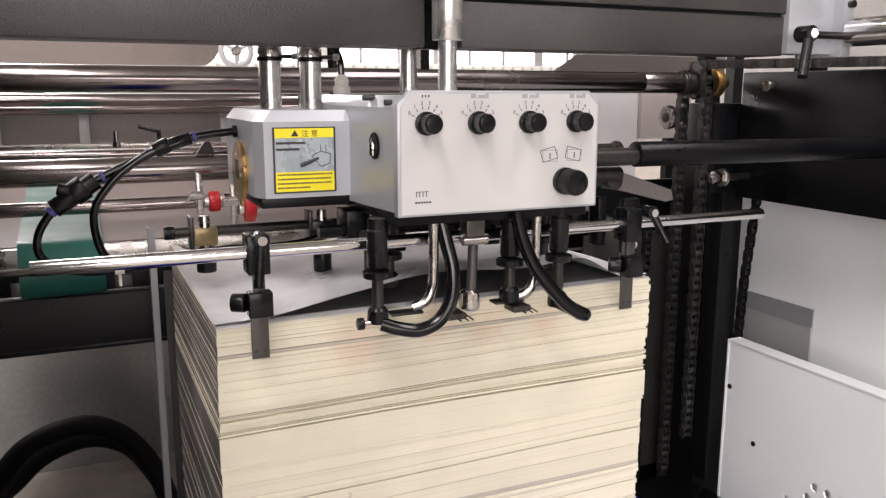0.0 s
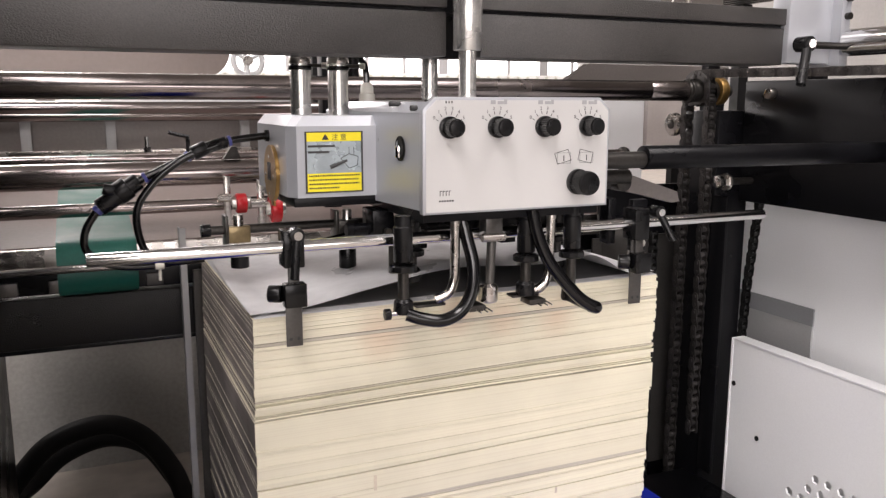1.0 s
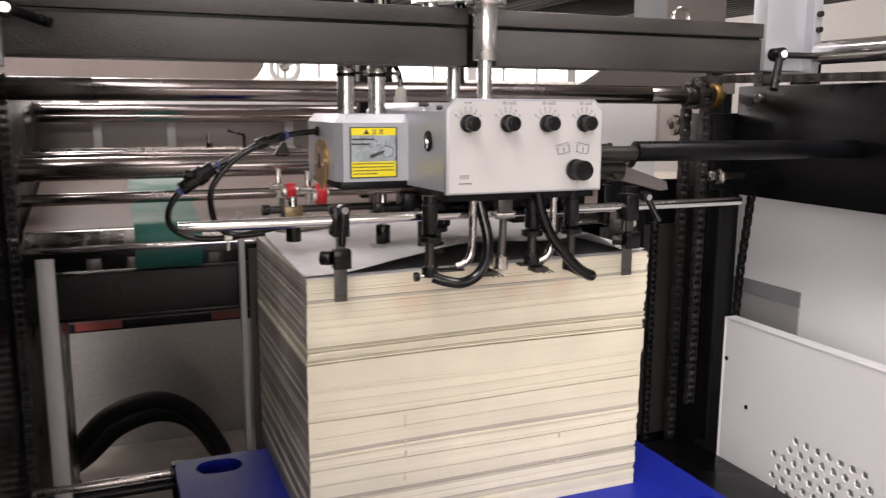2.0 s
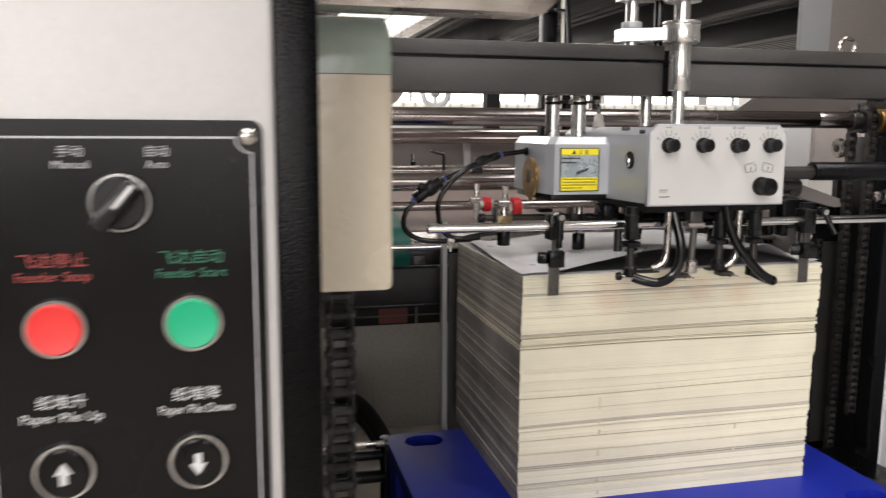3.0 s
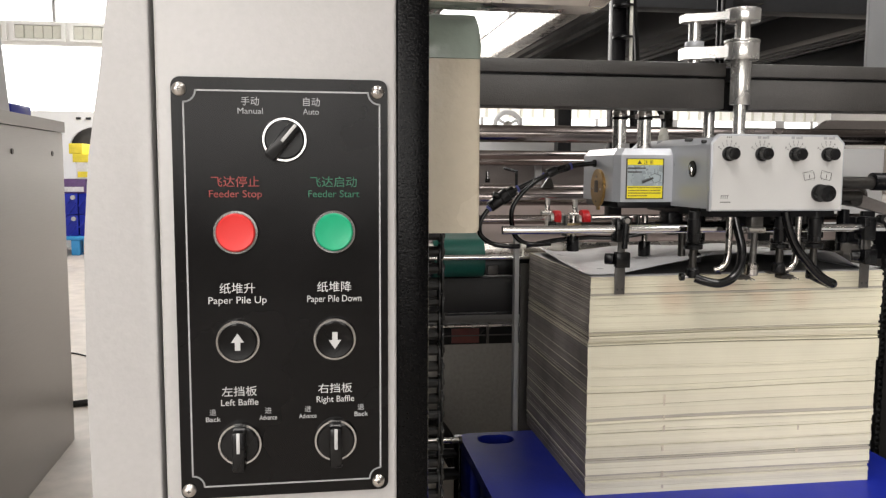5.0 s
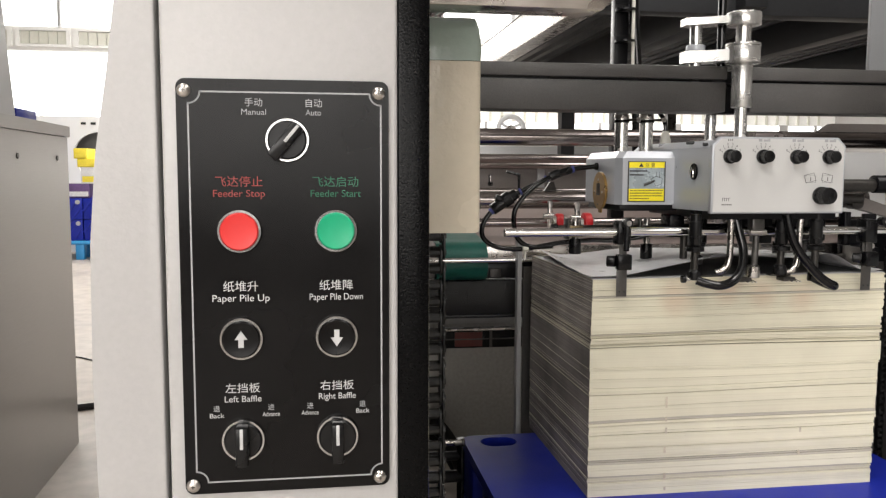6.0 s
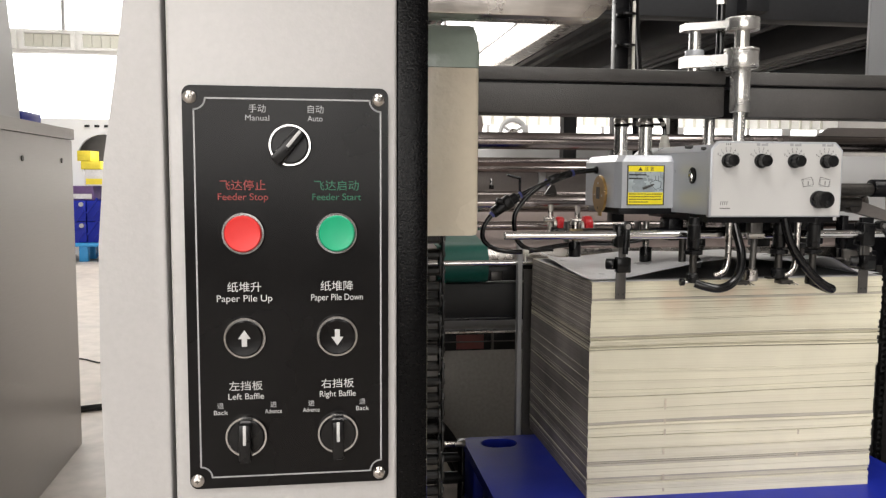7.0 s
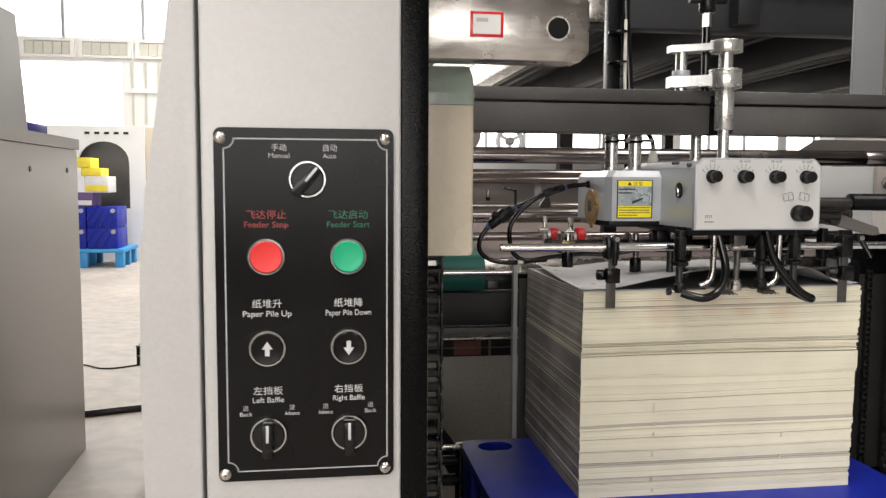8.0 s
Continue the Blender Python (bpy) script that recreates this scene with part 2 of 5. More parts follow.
def part(name, bm, material, parent=None, label="", category="", kind="", smooth=True):
    """Links a bmesh, built in world metres, as one mesh object under its thing or part."""
    finish(bm, smooth)
    org = BASE[parent.name] if parent else Vector((0, 0, 0))
    bmesh.ops.translate(bm, verts=bm.verts, vec=-org)
    me = bpy.data.meshes.new(name)
    bm.to_mesh(me)
    bm.free()
    for mm in (material if isinstance(material, (list, tuple)) else [material]):
        me.materials.append(mm)
    o = new(name, me)
    if parent:
        o.parent = parent
    BASE[o.name] = org
    return tagged(o, label, category, "", kind)


def box(bm, x0, x1, y0, y1, z0, z1, bevel=0.0, seg=2, mi=0, m=None):
    r = bmesh.ops.create_cube(bm, size=1, matrix=Matrix.LocRotScale(((x0 + x1) / 2, (y0 + y1) / 2, (z0 + z1) / 2), None, (abs(x1 - x0), abs(y1 - y0), abs(z1 - z0))))
    vs = r["verts"]
    if m is not None:
        bmesh.ops.transform(bm, matrix=m, verts=vs)
    fs = {f for v in vs for f in v.link_faces}
    for f in fs:
        f.material_index = mi
    if bevel:
        es = list({e for v in vs for e in v.link_edges})
        bmesh.ops.bevel(bm, geom=es, offset=bevel, segments=seg, profile=0.5, affect="EDGES")
    return bm


def one_box(*a, **k):
    return box(bmesh.new(), *a, **k)


def cyl(bm, p0, p1, r, seg=24, r2=None, bevel=0.0):
    p0, p1 = Vector(p0), Vector(p1)
    d = p1 - p0
    m = Matrix.Translation((p0 + p1) / 2) @ d.to_track_quat("Z", "Y").to_matrix().to_4x4()
    q = bmesh.ops.create_cone(bm, cap_ends=True, segments=seg, radius1=r, radius2=r if r2 is None else r2, depth=d.length, matrix=m)
    if bevel:
        es = [e for e in {e for v in q["verts"] for e in v.link_edges} if any(len(f.verts) > 4 for f in e.link_faces)]
        bmesh.ops.bevel(bm, geom=es, offset=bevel, segments=2, profile=0.5, affect="EDGES")
    return bm


def one_cyl(*a, **k):
    return cyl(bmesh.new(), *a, **k)


def turned(bm, p0, axis, prof, seg=28):
    """A turned body: prof is a row of (distance along the axis, radius)."""
    p0, axis = Vector(p0), Vector(axis).normalized()
    q = axis.to_track_quat("Z", "Y").to_matrix()
    rings = []
    for s, r in prof:
        rings.append([bm.verts.new(p0 + axis * s + q @ Vector((r * math.cos(2 * math.pi * i / seg), r * math.sin(2 * math.pi * i / seg), 0))) for i in range(seg)])
    for a, b in zip(rings, rings[1:]):
        for i in range(seg):
            bm.faces.new((a[i], a[(i + 1) % seg], b[(i + 1) % seg], b[i]))
    bm.faces.new(rings[0][::-1])
    bm.faces.new(rings[-1])
    return bm


def smooth_path(pts, n=8):
    P = [Vector(p) for p in pts]
    P = [2 * P[0] - P[1]] + P + [2 * P[-1] - P[-2]]
    out = []
    for i in range(1, len(P) - 2):
        a, b, c, d = P[i - 1:i + 3]
        for k in range(n):
            t = k / n
            out.append(0.5 * (2 * b + (c - a) * t + (2 * a - 5 * b + 4 * c - d) * t * t + (3 * b - a - 3 * c + d) * t ** 3))
    return out + [P[-2]]


def sweep(bm, pts, r, seg=12, n=8):
    path = smooth_path(pts, n)
    rings, up = [], Vector((0.13, 0.21, 0.97))
    for i, p in enumerate(path):
        t = (path[min(i + 1, len(path) - 1)] - path[max(i - 1, 0)]).normalized()
        s = t.cross(up).normalized()
        up = s.cross(t).normalized()
        rings.append([bm.verts.new(p + r * (math.cos(2 * math.pi * k / seg) * s + math.sin(2 * math.pi * k / seg) * up)) for k in range(seg)])
    for a, b in zip(rings, rings[1:]):
        for k in range(seg):
            bm.faces.new((a[k], a[(k + 1) % seg], b[(k + 1) % seg], b[k]))
    bm.faces.new(rings[0][::-1])
    bm.faces.new(rings[-1])
    return bm


def prism(bm, poly, axis, a, b, mi=0):
    """A polygon of two coordinates drawn out along one axis from a to b."""
    def at(u, v, w):
        return {"x": (w, u, v), "y": (u, w, v), "z": (u, v, w)}[axis]
    A = [bm.verts.new(at(u, v, a)) for u, v in poly]
    B = [bm.verts.new(at(u, v, b)) for u, v in poly]
    fs = [bm.faces.new(A), bm.faces.new(B[::-1])]
    n = len(poly)
    for i in range(n):
        fs.append(bm.faces.new((A[i], B[i], B[(i + 1) % n], A[(i + 1) % n])))
    for f in fs:
        f.material_index = mi
    return bm


def holed(bm, outer, holes, axis, a, b):
    """A plate with holes, drawn out along one axis from a to b."""
    def at(u, v, w):
        return {"x": (w, u, v), "y": (u, w, v), "z": (u, v, w)}[axis]
    es = []
    for loop in (outer, *holes):
        vs = [bm.verts.new(at(u, v, a)) for u, v in loop]
        es += [bm.edges.new((vs[i], vs[(i + 1) % len(vs)])) for i in range(len(vs))]
    bmesh.ops.triangle_fill(bm, edges=es, use_beauty=True)
    off = Vector(at(0, 0, b)) - Vector(at(0, 0, a))
    r = bmesh.ops.extrude_face_region(bm, geom=bm.faces[:])
    bmesh.ops.translate(bm, verts=[g for g in r["geom"] if isinstance(g, bmesh.types.BMVert)], vec=off)
    return bm


def ngon(u, v, r, n, turn=0.0):
    return [(u + r * math.cos(turn + 2 * math.pi * i / n), v + r * math.sin(turn + 2 * math.pi * i / n)) for i in range(n)]


def writing(name, body, x, y, z, size, material, parent, width=None, m=None):
    """Letters that face -y, centred at x with their base at z."""
    c = bpy.data.curves.new("letters", "FONT")
    c.body, c.size, c.extrude, c.align_x = body, size, 0.0001, "CENTER"
    o = bpy.data.objects.new("letters", c)
    scene.collection.objects.link(o)
    me = bpy.data.meshes.new_from_object(o.evaluated_get(bpy.context.evaluated_depsgraph_get()))
    w = max(v.co.x for v in me.vertices) - min(v.co.x for v in me.vertices)
    k = width / w if width else 1
    bpy.data.objects.remove(o)
    mm = (m or pose(x, y, z, 90, 0, 0)) @ Matrix.Diagonal((k, 1, 1, 1))
    mm = Matrix.Translation(-BASE[parent.name]) @ mm
    me.transform(mm)
    me.materials.clear()
    me.materials.append(material)
    t = new(name, me)
    t.parent = parent
    BASE[t.name] = BASE[parent.name]
    return t


def link_meshes(pitch, w, r):
    """Outer and inner link of a roller chain that runs along z, plates facing x."""
    out = []
    for k, half in ((0, w), (1, w * 0.72)):
        bm = bmesh.new()
        for s in (-1, 1):
            poly = []
            for i in range(9):
                a = math.pi * i / 8
                poly.append((r * math.cos(a), pitch / 2 + r * math.sin(a)))
            for i in range(9):
                a = math.pi + math.pi * i / 8
                poly.append((r * math.cos(a), -pitch / 2 + r * math.sin(a)))
            poly[8:8] = []
            prism(bm, poly, "x", s * half, s * (half - w * 0.16))
        for z in (-pitch / 2, pitch / 2):
            cyl(bm, (-half * (1.15 if k == 0 else 0.9), 0, z), (half * (1.15 if k == 0 else 0.9), 0, z), r * (0.42 if k == 0 else 0.72), 10)
        finish(bm)
        me = bpy.data.meshes.new("chain_link")
        bm.to_mesh(me)
        bm.free()
        out.append(me)
    return out


def chain(label, path, pitch, w, r, material, pin=(1, 0, 0)):
    """A roller chain whose links follow the path; each link is a piece on shared mesh data."""
    pts = [Vector(p) for p in path]
    t = thing("roller_chain", pts[0], label, "chain")
    ms = link_meshes(pitch, w, r)
    for me in ms:
        me.materials.append(material)
    k, rest, i = 0, pitch / 2, 0
    for a, b in zip(pts, pts[1:]):
        d = (b - a).length
        u = (b - a) / d
        while rest < d:
            o = new("link", ms[k % 2])
            o.parent = t
            px = Vector(pin)
            py = u.cross(px).normalized()
            turn = Matrix((px, py, u)).transposed().to_4x4()
            o.matrix_local = Matrix.Translation(a + u * rest - pts[0]) @ turn
            k += 1
            rest += pitch
        rest -= d
    return t

# ---- the hall ----
HX0, HX1, HY0, HY1, HZ = -12.0, 12.0, -7.0, 18.0, 7.0
part("floor", one_box(HX0, HX1, HY0, HY1, -0.2, 0), M_CONC, None, "worn pale concrete factory floor with stains and scuffs", "floor", "structure", False)
part("ceiling", one_box(HX0, HX1, HY0, HY1, HZ, HZ + 0.15), M_WALLD, None, "pale factory roof with assumed bright skylights", "ceiling", "structure", False)
part("wall_south", one_box(HX0, HX1, HY0 - 0.2, HY0, 0, HZ), M_WALLD, None, "pale cladding wall behind the camera", "wall", "structure", False)
part("wall_east", one_box(HX1, HX1 + 0.2, HY0, HY1, 0, HZ), M_WALLD, None, "grey cladding side wall", "wall", "structure", False)
part("wall_west", one_box(HX0 - 0.2, HX0, HY0, HY1, 0, HZ), M_WALLD, None, "grey cladding side wall", "wall", "structure", False)
north = holed(bmesh.new(), [(HX0, 0), (HX1, 0), (HX1, HZ), (HX0, HZ)], [[(-9, 0.05), (-4.6, 0.05), (-4.6, 3.9), (-9, 3.9)], [(-9, 4.4), (4, 4.4), (4, 6.3), (-9, 6.3)]], "y", HY1, HY1 + 0.2)
wn_ob = part("wall_north", north, M_WALL, None, "white cladding wall with a tall bright doorway and window strip", "wall", "structure", False)
M_VENT = mat("cream_louvre", (0.62, 0.62, 0.55), 0.6, 0, 0.06, 30, 2, 0.05)
for i in range(8):
    v_ob = thing("window_%d" % (i + 1), (-8.4 + i * 1.16, HY1 - 0.03, 4.02), "pale louvred vent panel under the window strip", "vent", "vents", "structure")
    x = -8.4 + i * 1.16
    part("window_frame", holed(bmesh.new(), [(x - .54, 3.98), (x + .54, 3.98), (x + .54, 4.36), (x - .54, 4.36)], [[(x - .46, 4.03), (x + .46, 4.03), (x + .46, 4.31), (x - .46, 4.31)]], "y", HY1 - .08, HY1 - .004), M_WALL, v_ob, smooth=False)
    for k in range(5):
        part("slat", one_box(x - .45 + k * .184, x - .45 + k * .184 + .17, HY1 - .05, HY1 - .004, 4.04, 4.30), M_VENT, v_ob, smooth=False)
for i in range(9):
    x = -9 + i * 1.62
    part("trim", one_box(x - .03, x + .03, HY1 - .05, HY1 + .1, 4.4, 6.3), M_LGREY, wn_ob, smooth=False)
for z in (3.3, 2.5, 1.7):
    part("trim", one_box(-4.45, HX1, HY1 - .06, HY1 - .004, z - .05, z + .05), M_WALL, wn_ob, smooth=False)
for i in range(60):
    x = -4.4 + i * .27
    part("cladding_rib", one_box(x, x + .05, HY1 - .035, HY1 - .004, 0, 3.9), M_VENT, wn_ob, smooth=False)
# Glowing panes for the two unseen windows added in the south wall
for wx, wz, sx, sz in ((-6.0, 2.9, 8.0, 2.6), (-0.3, 2.45, 3.0, 2.1)):
    w_ob = thing("window_10", (wx, HY0 + .02, wz - sz / 2), "bright pane added as an unseen window behind the camera", "window", "", "structure")
    part("pane", one_box(wx - sx / 2, wx + sx / 2, HY0 + .01, HY0 + .03, wz - sz / 2, wz + sz / 2), M_DAY, w_ob, smooth=False)
    part("window_frame", holed(bmesh.new(), [(wx - sx / 2 - .08, wz - sz / 2 - .08), (wx + sx / 2 + .08, wz - sz / 2 - .08), (wx + sx / 2 + .08, wz + sz / 2 + .08), (wx - sx / 2 - .08, wz + sz / 2 + .08)], [[(wx - sx / 2, wz - sz / 2), (wx + sx / 2, wz - sz / 2), (wx + sx / 2, wz + sz / 2), (wx - sx / 2, wz + sz / 2)]], "y", HY0 + .005, HY0 + .09), M_WALL, w_ob, smooth=False)
w_ob = thing("window_11", (7.0, HY1 - .06, 2.1), "long bright window strip low in the far wall", "window", "", "structure")
part("pane", one_box(2.4, 11.6, HY1 - .06, HY1 - .045, 2.1, 2.52), M_DAY, w_ob, smooth=False)
for k in range(11):
    part("mullion", one_box(2.4 + k * .9, 2.4 + k * .9 + (.07 if k % 3 else .22), HY1 - .1, HY1 - .061, 2.08, 2.54), M_LGREY, w_ob, smooth=False)
part("window_sill", one_box(2.3, 11.7, HY1 - .14, HY1 - .061, 2.04, 2.0799), M_WALL, w_ob, smooth=False)
part("backdrop", one_box(HX0, HX1, HY1 + 1.0, HY1 + 1.05, -1, HZ + 1), M_DAY, None, "overexposed daylight outside the hall", "backdrop", "structure", smooth=False)
# Glowing panels above the lamps, added as assumed skylights
for sx_, sy_ in ((-2.2, -3.2), (3.0, -2.5), (-3.5, 6.0), (-1.5, 13.2), (6.5, 13.4)):
    part("window_9", one_box(sx_ - .75, sx_ + .75, sy_ - 3.1, sy_ + 3.1, 6.93, 6.99), M_DAY, None, "bright panel of an assumed skylight added in the roof", "skylight", "structure", smooth=False)

# ---- machine frame ----
XL, XR = -0.285, 1.36
RX0, RX1 = -0.27, 1.23


def bar_x(name, label, y, z, r, material, x0=RX0, x1=RX1, sleeves=()):
    t = thing(name, ((x0 + x1) / 2, y, z), label, name.replace("_", " ").split()[-1])
    part("body", one_cyl((x0, y, z), (x1, y, z), r, 32, bevel=r * 0.1), material, t)
    for xe in (x0, x1):
        part("end_collar", one_cyl((xe - .004, y, z), (xe + .004, y, z), r * 1.25, 24, bevel=r * .08), M_DARKST, t)
    for a, b, rr, mm in sleeves:
        part("sleeve", one_cyl((a, y, z), (b, y, z), rr, 28, bevel=rr * 0.08), mm, t)
    return t


bar_x("drive_shaft", "polished steel drive shaft with dark end sleeves", 1.475, 1.478, 0.0212, M_ROLL, sleeves=((RX0, -0.11, 0.0215, M_DARKST), (1.12, 1.225, 0.0215, M_ROLL)))
bar_x("tie_bar", "bright ground steel tie bar", 2.3, 1.416, 0.0135, M_ROLL)
bar_x("tie_bar", "slim bright steel bar under the drive shaft", 2.2, 1.438, 0.0150, M_ROLL)
bar_x("tie_bar", "thin bright steel bar above the roller", 1.8, 1.338, 0.009, M_ROLL)
bar_x("feed_roller", "large polished steel feed roller", 1.70, 1.315, 0.0245, M_ROLL)
bar_x("feed_roller", "slim steel press roller over the board", 1.68, 1.253, 0.0125, M_ROLL)
bar_x("guide_bar", "thin bright steel bar before the board", 1.59, 1.160, 0.0075, M_CHROME, -0.27, 1.2)
bar_x("tie_bar", "thin threaded steel tie rod low behind the pile", 1.42, 0.727, 0.0075, M_STEEL, -0.26, -0.012)

# plate between the rollers
t = thing("cover_plate", (0.5, 2.33, 1.32), "brown-tinted steel cover plate between the rollers", "plate")
part("sheet", one_box(RX0, 1.3, 2.33, 2.336, 1.330, 1.408, 0.001), M_SHEET, t)
for x in (-0.12, 0.077, 0.42, 0.8):
    part("rib", one_box(x - .012, x + .012, 2.315, 2.33, 1.330, 1.406, 0.001), M_LGREY, t)
part("rail", one_box(RX0, 1.3, 2.30, 2.33, 1.318, 1.330, 0.001), M_STEEL, t)
t = thing("machine_cover", (-.6, 10.2, 0), "dark brown rounded cover of a machine farther back", "machine")
poly = [(-2.0, 1.74), (1.42, 1.74)] + [(1.42 + .27 * math.sin(a), 2.03 - .29 * math.cos(a)) for a in (0.4, 0.8, 1.2, 1.6, 2.0, 2.4, 2.8)] + [(1.40, 2.45), (-2.0, 2.45)]
part("cover", prism(bmesh.new(), poly, "y", 10.0, 10.5), M_COVER, t)
for x in (-1.9, -.4, 1.1):
    part("leg", one_box(x, x + .2, 10.1, 10.4, 0, 1.74), M_SHEET, t)

# feed board with belts
t = thing("feed_board", (0.5, 1.9, 1.15), "pale feed board with a bright front lip", "board")
b = bmesh.new()
prism(b, [(1.64, 1.165), (1.64, 1.195), (2.9, 1.33), (2.9, 1.30)], "x", -0.262, 1.22)
part("board", b, M_TABLE, t, smooth=False)
part("lip", one_box(-0.262, 1.22, 1.625, 1.64, 1.15, 1.193, 0.001), M_STEEL, t)
for x0, x1 in ((-0.052, 0.084),):
    tb = thing("conveyor_belt", ((x0 + x1) / 2, 1.6, 1.1), "dark green conveyor belt running over the feed board", "belt")
    b = bmesh.new()
    prof = [(2.9, 1.336), (1.66, 1.203)] + [(1.648 + .05 * math.cos(a), 1.154 + .05 * math.sin(a)) for a in [math.pi / 2 + k * math.pi / 8 for k in range(9)]] + [(2.0, 1.104)]
    prof += [(y, z - .003) for y, z in prof[::-1]]
    prism(b, prof, "x", x0, x1)
    part("band", b, M_GREEN, tb)
    part("end_roller", one_cyl((x0 + .002, 1.648, 1.154), (x1 - .002, 1.648, 1.154), .0465, 28, bevel=.002), M_DARKST, tb)
    part("roller_pin", one_cyl((x0 - .012, 1.648, 1.154), (x1 + .012, 1.648, 1.154), .009, 16), M_STEEL, tb)

# dark cross members behind the pile, at the left foot
t = thing("cross_member", (0, 1.65, 1.0), "black wrinkle-painted steel cross member", "beam")
part("body", one_box(XL, 1.2, 1.65, 1.70, 1.003, 1.097, 0.003), M_BLACKD, t)
part("lower_flange", one_box(XL, 1.2, 1.655, 1.69, .994, 1.0025, 0.001), M_BLACKP, t)
t = thing("cross_member", (0, 3.2, 0.0), "dark rail with red reflectors on the machine behind", "rail")
part("body", one_box(-1.2, 1.3, 3.2, 3.26, 0.572, 0.662, 0.002), M_BLACKP, t)
part("strip", one_box(-1.2, 1.3, 3.19, 3.199, 0.655, 0.664, 0.001), M_STEEL, t)
part("groove", one_box(-1.2, 1.3, 3.192, 3.199, 0.612, 0.617), M_GUN, t)
for x, w in ((-.26, .17), (.255, .13)):
    part("reflector", one_box(x, x + w, 3.194, 3.199, 0.58, 0.648), M_DRED, t, "dull red reflector")
for x in (.42, .56, .70):
    part("divider", one_box(x, x + .012, 3.19, 3.199, 0.575, 0.655), M_GUN, t)
for x in (-1.0, 1.1):
    part("leg", one_box(x, x + .06, 3.205, 3.26, 0, 0.573), M_BLACKP, t)
t = thing("cross_member", (0, 3.3, 0.0), "pale grey steel channel above the dark rail", "channel")
part("body", one_box(-1.2, 1.3, 3.30, 3.36, 0.67, 0.745, 0.002), M_LGREY, t)
for x in (-1.1, 1.2):
    part("leg", one_box(x, x + .06, 3.305, 3.355, 0, 0.67), M_LGREY, t)
t = thing("cross_member", (0, 1.68, 1.1), "black slotted rail under the feed board", "beam")
part("body", one_box(XL, 1.2, 1.66, 1.72, 1.102, 1.145, 0.002), M_BLACKP, t)
for x in (-0.15, -0.07, -0.02, 0.1):
    part("clip", one_box(x, x + .03, 1.648, 1.66, 1.106, 1.130, 0.001), M_GUN, t)
t = thing("steel_panel", (0, 3.42, 0), "dull grey sheet-steel panel behind the cable loop", "panel")
part("sheet", one_box(-1.2, 1.3, 3.42, 3.43, 0.0, 0.66), M_PANELG, t, smooth=False)
part("seam", one_box(0.60, 0.606, 3.414, 3.42, 0.0, 0.56), M_GUN, t, smooth=False)
t = thing("base_pipe", (0, 1.5, 0), "black pipes low beside the pallet", "pipe")
part("upright_pipe", one_cyl((.005, 1.53, 0), (.005, 1.53, 0.70), .014, 16), M_RUBBER, t)
part("cross_pipe", one_cyl((-.27, 1.53, .655), (.005, 1.53, .655), .012, 16), M_BLACKP, t)
part("cross_pipe", one_cyl((-.27, 1.53, .60), (.005, 1.53, .60), .016, 16), M_BLACKP, t)
t = thing("upright_strip", (0.158, 1.56, 0.6), "thin pale steel angle upright behind the pile", "upright")
b = box(bmesh.new(), 0.155, 0.166, 1.56, 1.563, 0.55, 1.226)
box(b, 0.155, 0.158, 1.563, 1.585, 0.55, 1.226)
part("angle", b, M_LGREY, t)
for x in (0.0, 0.9):
    t = thing("rear_sheet_stop", (x + .15, 1.61, 0.72), "dark rear stop plate behind the pile", "plate")
    part("plate", one_box(x + .18, x + .5, 1.60, 1.605, 0.55, 1.14), M_GUN, t)

# looped power cable standing on the floor behind
t = thing("cable_loop", (0.0, 2.95, 0), "thick black cable bent in a double loop", "cable")
part("cable", sweep(bmesh.new(), [(-.50, 3.05, .0), (-.42, 3.03, -.02 + .05), (-.31, 3.0, .13), (-.17, 2.98, .29), (0.0, 2.97, .343), (.13, 2.95, .29), (.225, 2.94, .15), (.275, 2.93, .0)], .035, 18), M_CABLE, t)
part("cable", sweep(bmesh.new(), [(-.40, 3.12, .0), (-.25, 3.10, .10), (-.13, 3.09, .205), (.02, 3.08, .25), (.15, 3.06, .205), (.24, 3.05, .07), (.27, 3.04, .0)], .034, 18), M_CABLE, t)

# main cross beam that carries the head
BY0, BY1 = 1.10, 1.18
t = thing("cross_beam", (0.45, 1.14, 1.51), "heavy black wrinkle-painted steel cross beam", "beam")
part("body", one_box(-0.30, 0.482, BY0, BY1, 1.517, 1.578, 0.002), M_BLACK, t)
part("body", one_box(0.535, 1.112, BY0, BY1, 1.517, 1.578, 0.002), M_BLACK, t)
part("core", one_box(0.482, 0.535, BY0 + .045, BY1, 1.517, 1.606), M_BLACKP, t)
part("top_rail", one_box(-0.30, 0.482, BY0 - .004, BY1, 1.583, 1.610, 0.002), M_BLACK, t)
part("top_rail", one_box(0.535, 1.112, BY0 - .004, BY1, 1.583, 1.610, 0.002), M_BLACK, t)
part("spacer", one_box(-0.30, 1.11, BY0 + .006, BY1 - .006, 1.577, 1.584), M_BLACKP, t)
t = thing("beam_bracket", (1.17, 1.12, 1.5), "bright machined bracket at the beam's end", "bracket")
part("plate", one_box(1.112, 1.225, 1.09, 1.13, 1.520, 1.66, 0.003), M_ALU, t)
part("foot", one_box(1.21, 1.232, 1.07, 1.16, 1.516, 1.66, 0.002), M_ALU, t)
for z in (1.60, 1.63):
    part("screw", one_cyl((1.222, 1.09, z), (1.222, 1.062, z), .006, 12), M_DARKST, t)
t = thing("slide_tube", (1.215, 0.6, 1.552), "polished steel tube running along the side frame", "tube")
part("tube", one_cyl((1.222, 1.06, 1.555), (1.222, 0.0, 1.555), 0.0225, 32), M_CHROME, t)


